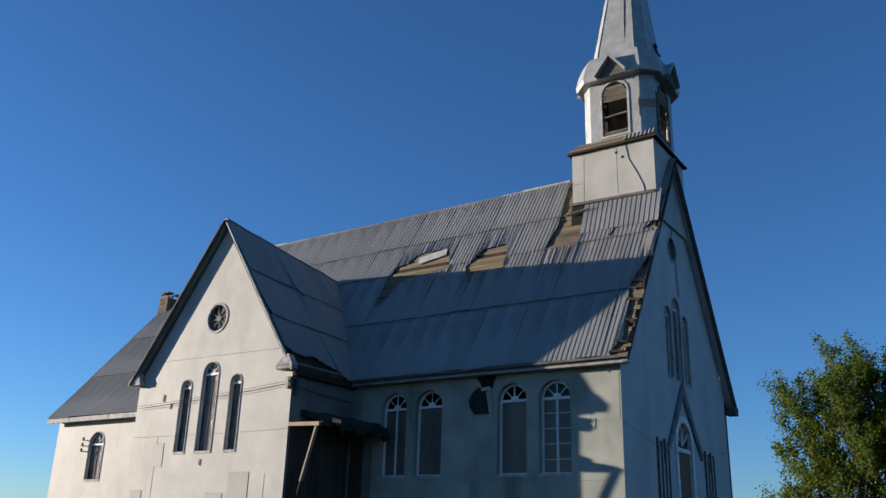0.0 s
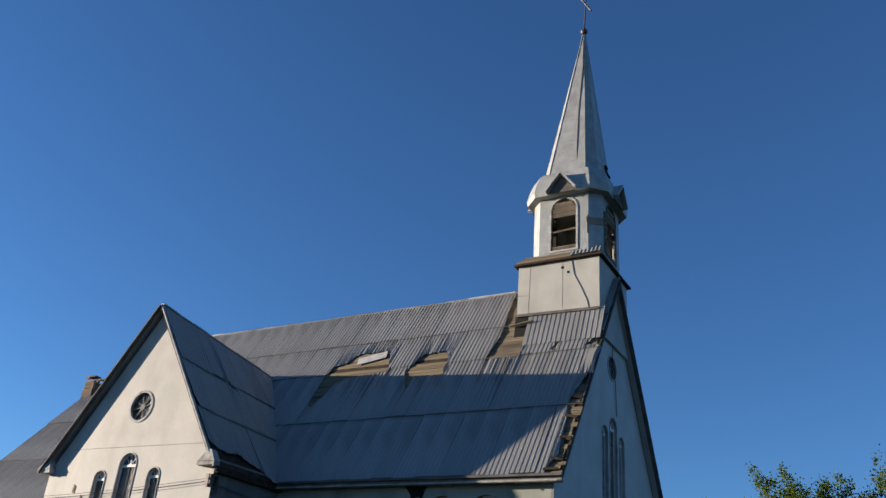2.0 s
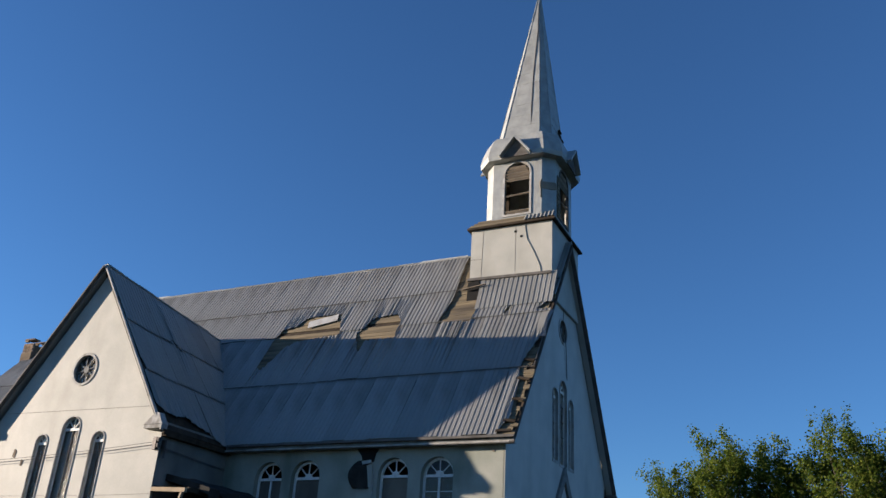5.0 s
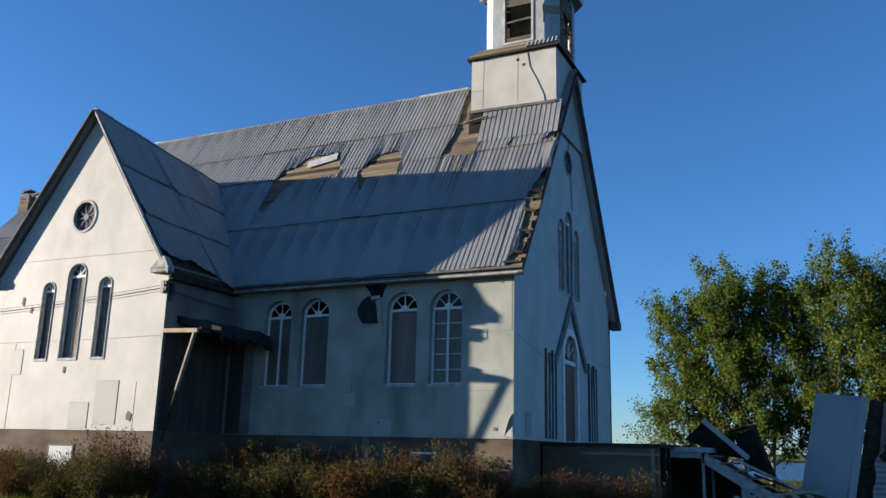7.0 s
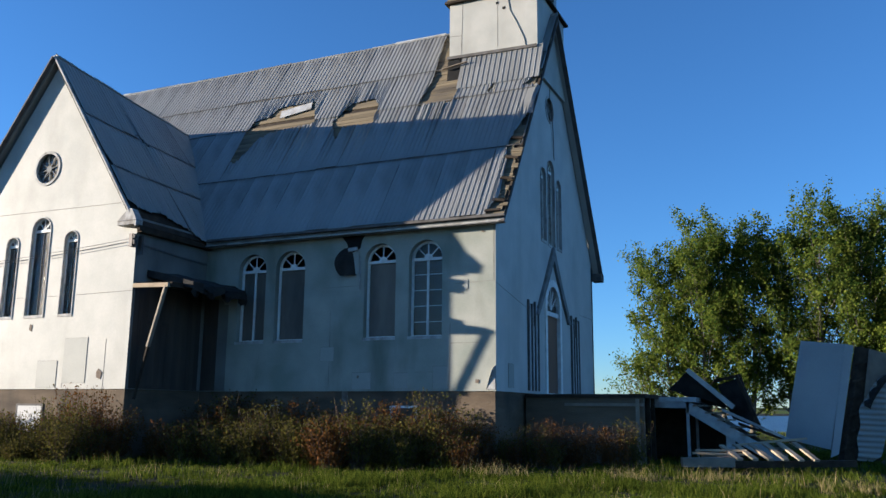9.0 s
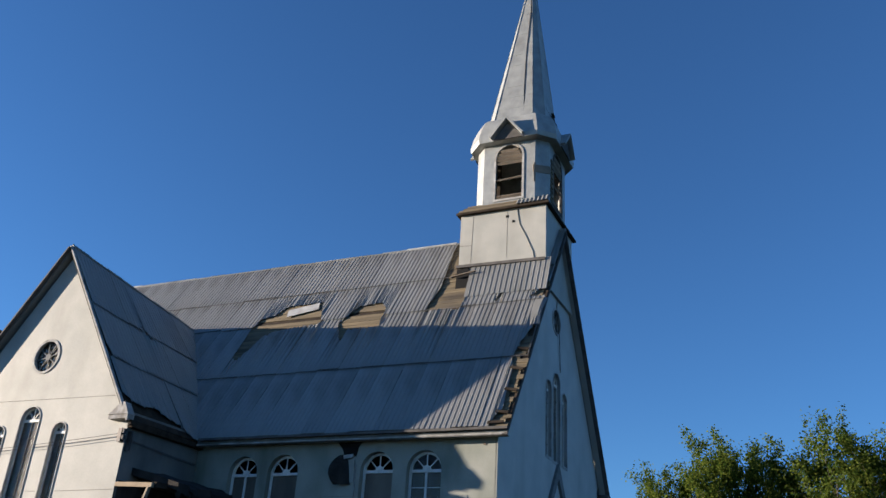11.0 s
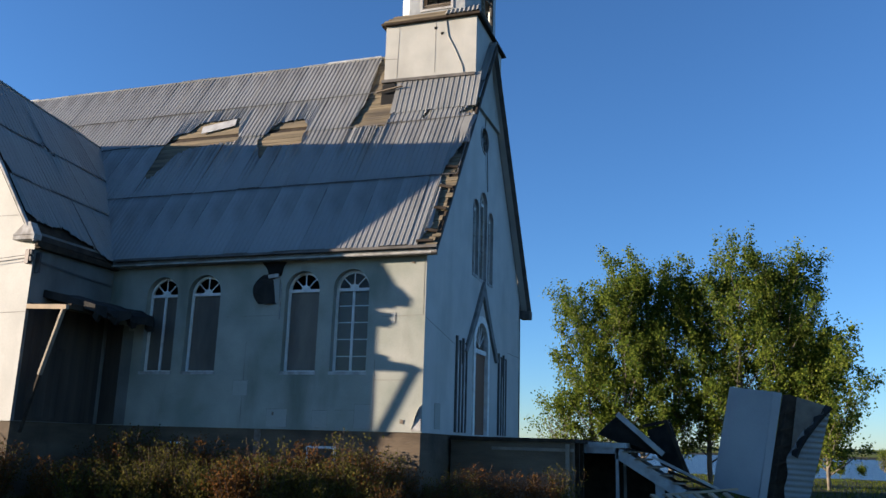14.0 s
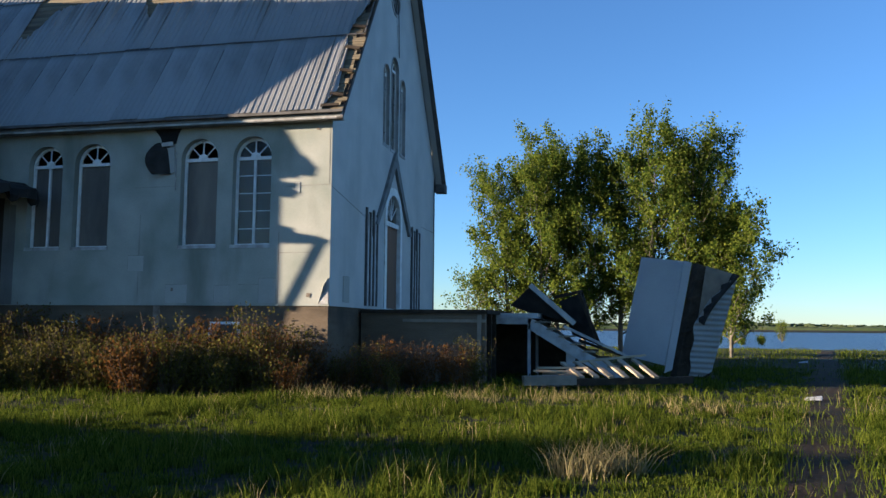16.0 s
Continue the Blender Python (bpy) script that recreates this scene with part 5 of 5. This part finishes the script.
# overturned porch: tall white panel, rotten core and ribbed sheet
wreck = thing("overturned_porch", "overturned porch wall with white panel and ribbed metal sheet", "wreckage")
sheet_piece("white_panel", [(6.74, 7.2, 0.30), (7.98, 6.72, 0.02), (8.60, 7.1, 3.12), (7.36, 7.55, 3.29)], 0.06, M["slab"], wreck, "tall white leaning panel")
sheet_piece("panel_edge", [(7.94, 6.66, -0.2), (8.16, 6.74, -0.1), (8.80, 7.12, 3.09), (8.56, 7.04, 3.13)], 0.04, M["slab"], wreck)
# core: rot colour kept near black for the recess's shade
sheet_piece("rotten_dark_core", [(8.10, 6.95, -0.4), (9.1, 7.6, -0.4), (9.72, 8.0, 2.8), (8.84, 7.3, 3.06)], 0.3, M["rot"], wreck)
sheet_piece("torn_lining", [(8.80, 6.85, 0.5), (9.12, 6.82, 0.9), (10.04, 7.1, 2.72), (9.22, 7.1, 2.98)], 0.03, M["wood"], wreck, "grey-brown torn lining board")
bm = bmesh.new()
prev = None
N = 76
for i in range(N + 1):
    t = i / N
    z = -0.28 + 2.96 * t
    left = 8.63 + 0.42 * t + 0.03 * math.sin(t * 23) + (0 if t < 0.5 else 2.9 * (t - 0.5) ** 1.5)
    right = 9.24 + 0.88 * t - (0.05 - t) * (t < 0.05) * 4
    y = 6.55 + 0.40 * t + 0.022 * math.sin(i * math.pi / 2)
    row = [bm.verts.new((min(left, right - 0.02), y, z + 0.03)), bm.verts.new((right, y + 0.15, z))]
    if prev:
        bm.faces.new((prev[0], prev[1], row[1], row[0]))
    prev = row
part("ribbed_sheet", bm, M["sheet"], wreck, "pale ribbed metal sheet", smooth=True)
bm = bmesh.new()
prev = None
for i in range(13):
    t = i / 12
    x, z = 9.05 + 1.05 * t ** 1.3, 1.25 + 1.45 * t
    w = 0.10 + 0.05 * math.sin(i * 2.3)
    row = [bm.verts.new((x - w, 6.72 + 0.3 * t, z + w * 0.5)), bm.verts.new((x, 6.60 + 0.3 * t, z)), bm.verts.new((x + 0.05, 6.68 + 0.3 * t, z - 0.05))]
    if prev:
        for k in range(2):
            bm.faces.new((prev[k], prev[k + 1], row[k + 1], row[k]))
    prev = row
part("torn_felt", bm, M["tar"], wreck, "black torn roofing felt")
for i in range(6):
    bm = bmesh.new()
    beam(bm, (8.25 + 0.11 * i, 6.82 + 0.03 * i, 0.0 + 0.5 * i), (8.55 + 0.12 * i, 6.75 + 0.04 * i, 0.12 + 0.5 * i), 0.05, 0.07)
    part("broken_stud", bm, M["rot"], wreck)
for x, y, a in ((10.82, 0.12, 0.3), (13.9, 18.9, 1.0)):
    bm = bmesh.new()
    z = ground_z(x, y)
    hexa(bm, [Vector((x + p, y + q, z + r)) for p, q, r in ((-0.2, -0.07, 0.04), (0.14, -0.11, 0.05), (0.2, 0.1, 0.07), (-0.14, 0.11, 0.06), (-0.19, -0.06, 0.06), (0.13, -0.1, 0.07), (0.19, 0.09, 0.13), (-0.13, 0.1, 0.09))])
    tagged(mesh_ob("litter_sheet", bm, M["slab"]), "crumpled white scrap lying on the grass", "litter", "scraps on the grass")

# ---- shadow caster out of view, added as a long shed to shade the near grass ----
shed = thing("shed", "unseen shed-shaped block added to shade the near grass", "shed")
bm = bmesh.new()
box(bm, -64, -27.4, -0.6, -35.1, -22.6, 4.6)
part("wall", bm, M["wood"], shed)
bm = bmesh.new()
loft(bm, [[(-64.4, -28, 4.5), (-64.4, -22.0, 4.5), (-64.4, -24.9, 6.75)], [(-34.7, -28, 4.5), (-34.7, -22.0, 4.5), (-34.7, -24.9, 6.75)]])
part("roof", bm, M["sheet"], shed)


# ---- plants ----
def blades(name, n, region, height, width, material, seed, label, keep=None, lean=0.5, clump=1):
    r = np.random.RandomState(seed)
    m = max(1, n // clump)
    cx, cy, ch = r.uniform(region[0], region[1], m), r.uniform(region[2], region[3], m), r.uniform(0.45, 1.5, m) if clump > 1 else np.ones(m)
    pick = r.randint(0, m, n)
    x, y, ch = cx[pick] + r.normal(0, 0.07, n) * (clump > 1), cy[pick] + r.normal(0, 0.07, n) * (clump > 1), ch[pick]
    if clump == 1:
        x, y = r.uniform(region[0], region[1], n), r.uniform(region[2], region[3], n)
    if keep is not None:
        ok = keep(x, y, r)
        x, y, ch = x[ok], y[ok], ch[ok]
    n = len(x)
    z = np.array([ground_z(a, b) for a, b in zip(x, y)])
    patch = 0.7 + 0.5 * (np.sin(x * 1.3 + y * 0.7) * np.sin(x * 0.45 - y * 1.1 + 2))
    h = height * r.uniform(0.45, 1.25, n) * np.clip(patch, 0.4, 1.5) * ch
    a = r.uniform(0, 2 * np.pi, n)
    lx, ly = np.cos(a) * h * lean * r.uniform(0.1, 1, n), np.sin(a) * h * lean * r.uniform(0.1, 1, n)
    b = r.uniform(0, 2 * np.pi, n)
    wx, wy = np.cos(b) * width, np.sin(b) * width
    co = np.zeros((n, 5, 3))
    co[:, 0] = np.stack([x - wx, y - wy, z - 0.03], 1)
    co[:, 1] = np.stack([x + wx, y + wy, z - 0.03], 1)
    co[:, 2] = np.stack([x + wx * 0.7 + lx * 0.35, y + wy * 0.7 + ly * 0.35, z + h * 0.55], 1)
    co[:, 3] = np.stack([x - wx * 0.7 + lx * 0.35, y - wy * 0.7 + ly * 0.35, z + h * 0.55], 1)
    co[:, 4] = np.stack([x + lx, y + ly, z + h], 1)
    faces = []
    for i in range(n):
        k = i * 5
        faces.append((k, k + 1, k + 2, k + 3))
        faces.append((k + 3, k + 2, k + 4))
    me = bpy.data.meshes.new(name)
    me.from_pydata(co.reshape(-1, 3).tolist(), [], faces)
    me.materials.append(material)
    return tagged(new(name, me), label, "grass", kind="stuff")


def off_track(x, y, r):
    c = 9.45 + 0.2 * (y + 8)
    return ((np.abs(x - c) > 0.25 + 0.45 * r.rand(len(x))) | (r.rand(len(x)) < 0.06)) & ~((x < 0.2) & (y > 0))


blades("grass", 150000, (-20, 15, -15, -0.6), 0.13, 0.0065, M["grass"], 1, "green sunlit churchyard grass", off_track, 0.9, clump=22)
blades("grass", 130000, (-3, 12, -14, -3), 0.15, 0.0055, M["grass"], 4, "dense short grass before the church", off_track, 1.0, clump=60)
blades("grass", 45000, (-24, 28, -1, 50), 0.22, 0.012, M["grass"], 2, "green grass towards the lake", lambda x, y, r: off_track(x, y, r) & (x > 0.5))
blades("grass", 50000, (2, 16, -1.5, 14), 0.15, 0.007, M["grass"], 6, "short grass round the wreckage", off_track, 0.9, clump=25)
blades("tall_grass", 9000, (-20, 15, -13.5, -0.8), 0.34, 0.006, M["grass"], 5, "taller green blades standing out of the grass", off_track, 0.6)
blades("dry_grass", 9000, (-20, 15, -13, -0.8), 0.30, 0.005, M["straw"], 3, "tall dry straw-coloured grass stalks", lambda x, y, r: off_track(x, y, r) & ((np.sin(x * 2.1) * np.sin(y * 1.7 + x) > 0.25) | (y > -3.5)), 0.9)
for i, (x, y) in enumerate(((6.7, -10.7), (7.05, -10.45), (4.2, -2.6), (8.3, -3.4), (1.2, -3.0), (5.6, -2.0))):
    w = 0.42 if i < 2 else 0.9
    blades("grass_tuft", 620 if i < 2 else 420, (x - w, x + w, y - w * 0.8, y + w * 0.8), 0.8 if i < 2 else 0.4, 0.006, M["straw"], 20 + i, "bleached tuft of tall dry grass", lambda a, b, r: ((a - x) / w) ** 2 + ((b - y) / (w * 0.8)) ** 2 < r.rand(len(a)) * 0.8, 1.5)


def shrub_mesh(seed, leaf, h):
    r = random.Random(seed)
    tw, lf = bmesh.new(), bmesh.new()
    for i in range(50):
        a, sp = r.uniform(0, 6.28), r.uniform(0.05, 0.85)
        top = Vector((math.cos(a) * sp, math.sin(a) * sp * 0.8, h * r.uniform(0.55, 1.05)))
        root = Vector((math.cos(a) * 0.15 * r.random(), math.sin(a) * 0.15 * r.random(), -0.1))
        mid = root.lerp(top, 0.5) + Vector((r.uniform(-0.08, 0.08), r.uniform(-0.08, 0.08), 0))
        for p, q, w0 in ((root, mid, 0.007), (mid, top, 0.005)):
            beam(tw, p, q, w0, w0)
        for j in range(34):
            t = r.uniform(0.25, 1.0)
            c = (root.lerp(mid, t * 2) if t < 0.5 else mid.lerp(top, t * 2 - 1)) + Vector((r.gauss(0, 0.07), r.gauss(0, 0.07), r.gauss(0, 0.05)))
            u = Vector((r.gauss(0, 1), r.gauss(0, 1), r.gauss(0, 1))).normalized()
            v = u.cross(Vector((r.gauss(0, 1), r.gauss(0, 1), r.gauss(0, 1)))).normalized()
            s = r.uniform(0.018, 0.042)
            lf.faces.new([lf.verts.new(c + u * s), lf.verts.new(c + v * s * 0.6), lf.verts.new(c - u * s), lf.verts.new(c - v * s * 0.6)])
    return tw, lf, leaf


kinds = []
for i, (m_, h, lab) in enumerate((("bush_red", 1.6, "russet twiggy shrub against the foundation"), ("bush_olive", 1.5, "olive-leaved shrub against the foundation"), ("bush_red", 1.0, "low russet shrub at the grass edge"), ("bush_olive", 0.95, "low yellow-green shrub at the grass edge"), ("bush_red", 1.4, "bare brown twiggy shrub by the wall"))):
    s = thing("shrub", lab, "shrub", "shrubs along the church wall")
    tw, lf, _ = shrub_mesh(30 + i, m_, h)
    part("branching", tw, M["twig"], s)
    part("leaves", lf, M[m_], s)
    s.location = (-7.5 + 1.7 * i, -1.9 - 0.3 * (i % 2), GZ)
    kinds.append(s)
rng = random.Random(11)
for x in np.arange(-17.5, 3.6, 0.34):
    for row in range(4):
        if row == 3 and x > -2.5:
            continue
        y = (-0.6, -1.35, -2.1, -3.0)[row] + rng.uniform(-0.35, 0.35)
        if x < -9.3:
            y = TY - (0.6, 1.1, 1.6, 2.0)[row] + rng.uniform(-0.3, 0.3)
        if x > 0:
            y += 0.6
            if row >= 2 or (x > 2.2 and row == 1):
                continue
        src = kinds[rng.choice((0, 4, 0, 1) if row == 0 else (0, 1, 4, 2) if row == 1 else (2, 3, 2, 3, 1))]
        sc = rng.uniform(0.7, 1.12) * (0.7 if x > 0 else 1.0) * (0.8 if x < -11 else 1)
        copy_thing(src, Matrix.LocRotScale((x + rng.uniform(-0.2, 0.2), y, GZ), Euler((0, 0, rng.uniform(0, 6.28))), None) @ Matrix.Diagonal((sc, sc, sc * rng.uniform(0.8, 1.15), 1)))


def tree(label, x, y, h, spread_, seed, low=0.12, leaves=15000):
    """A poplar: a slender stem, rising limbs, twigs and small leaves that hang in clusters at the twigs."""
    r = random.Random(seed)
    t = thing("tree", label, "tree", "trees by the lake")
    wood = bmesh.new()
    tips = []

    def limb(p, d, length, rad, depth):
        pts, rr = [p], [rad]
        q = p.copy()
        for i in range(4):
            d = (d + Vector((r.gauss(0, 0.10), r.gauss(0, 0.10), 0.10))).normalized()
            q = q + d * length / 4
            pts.append(q.copy())
            rr.append(rad * (1 - 0.19 * (i + 1)))
            if depth >= 2 or i >= 2:
                tips.append(q.copy())
        tube(wood, pts, rr, 6 if depth < 2 else 4)
        if depth < 3:
            for j in range((0, 5, 3)[depth]):
                k = r.randint(1, 4)
                a = r.uniform(0, 6.28)
                dd = (d * 0.7 + Vector((math.cos(a) * 0.8, math.sin(a) * 0.8, r.uniform(0.0, 0.6)))).normalized()
                limb(pts[k], dd, length * r.uniform(0.32, 0.52), rr[k] * 0.55, depth + 1)

    stem = [Vector((x, y, GZ - 0.2))]
    rad = [0.16 * h / 12]
    d = Vector((r.uniform(-0.12, 0.12), r.uniform(-0.05, 0.05), 1))
    for i in range(9):
        d = (d + Vector((r.gauss(0, 0.06), r.gauss(0, 0.06), 0.2))).normalized()
        stem.append(stem[-1] + d * h * 0.90 / 9)
        rad.append(0.16 * h / 12 * (1 - i / 9.5))
    tube(wood, stem, rad, 8)
    n = 34
    for i in range(n):
        f = low + (0.95 - low) * (i + r.random()) / n
        k = f * 9
        p = stem[int(k)].lerp(stem[min(int(k) + 1, 9)], k % 1)
        a = i * 2.4 + r.uniform(-0.5, 0.5)
        reach = spread_ * (0.70 + 0.62 * math.sin(math.pi * min(1.0, 0.10 + 0.72 * f))) * r.uniform(0.75, 1.12)
        reach = min(reach, (1.13 - f) * h)
        limb(p, Vector((math.cos(a), math.sin(a), 0.50 + 0.9 * f)).normalized(), reach, 0.05 * (1.2 - f), 1)
    part("trunk", wood, M["bark"], t, smooth=True)
    rs = np.random.RandomState(seed)
    base = np.array([tuple(p) for p in tips])
    base = base[rs.rand(len(base)) < 0.6]
    pick = rs.randint(0, len(base), leaves)
    size = rs.uniform(0.5, 1.5, len(base))[pick][:, None]
    c = base[pick] + rs.normal(0, 1, (leaves, 3)) * size * np.array([0.15, 0.15, 0.18])
    u = rs.normal(0, 1, (leaves, 3))
    u /= np.linalg.norm(u, axis=1)[:, None]
    w = np.cross(u, rs.normal(0, 1, (leaves, 3)))
    w /= np.linalg.norm(w, axis=1)[:, None]
    s = rs.uniform(0.04, 0.08, leaves)[:, None]
    co = np.stack([c + u * s, c + w * s * 0.8, c - u * s, c - w * s * 0.8], 1).reshape(-1, 3)
    me = bpy.data.meshes.new("crown")
    me.from_pydata(co.tolist(), [], [(4 * i, 4 * i + 1, 4 * i + 2, 4 * i + 3) for i in range(leaves)])
    me.materials.append(M["leaf"])
    cr = new("crown", me)
    cr.parent = t
    return t


for a in ((0.4, 27.6, 9.8, 2.0, 1), (1.6, 27.0, 11.2, 2.2, 2), (2.9, 28.0, 11.6, 2.2, 3), (4.2, 27.3, 11.4, 2.0, 9), (6.2, 28.2, 11.0, 2.1, 12), (7.9, 27.0, 12.0, 2.3, 4), (9.4, 27.7, 11.6, 2.4, 5), (10.7, 27.0, 11.0, 2.3, 6), (11.8, 26.5, 7.2, 2.1, 10)):
    tree("leafy young poplar standing beyond the wreckage", *a, leaves=23000)
tree("low leafy poplar sapling beyond the platform", -1.6, 28, 4.2, 1.5, 7, 0.05, 4000)
tree("small lone sapling near the lake shore", 24.6, 95, 2.4, 0.7, 8, 0.1, 1200)
for i, (x, y, h) in enumerate(((15.6, 80, 0.6), (17.4, 82, 0.9), (18.6, 84, 0.5), (20.6, 83, 0.6))):
    tree("low bush on the lake bank", x, y, h, 0.4, 40 + i, 0.03, 1500)
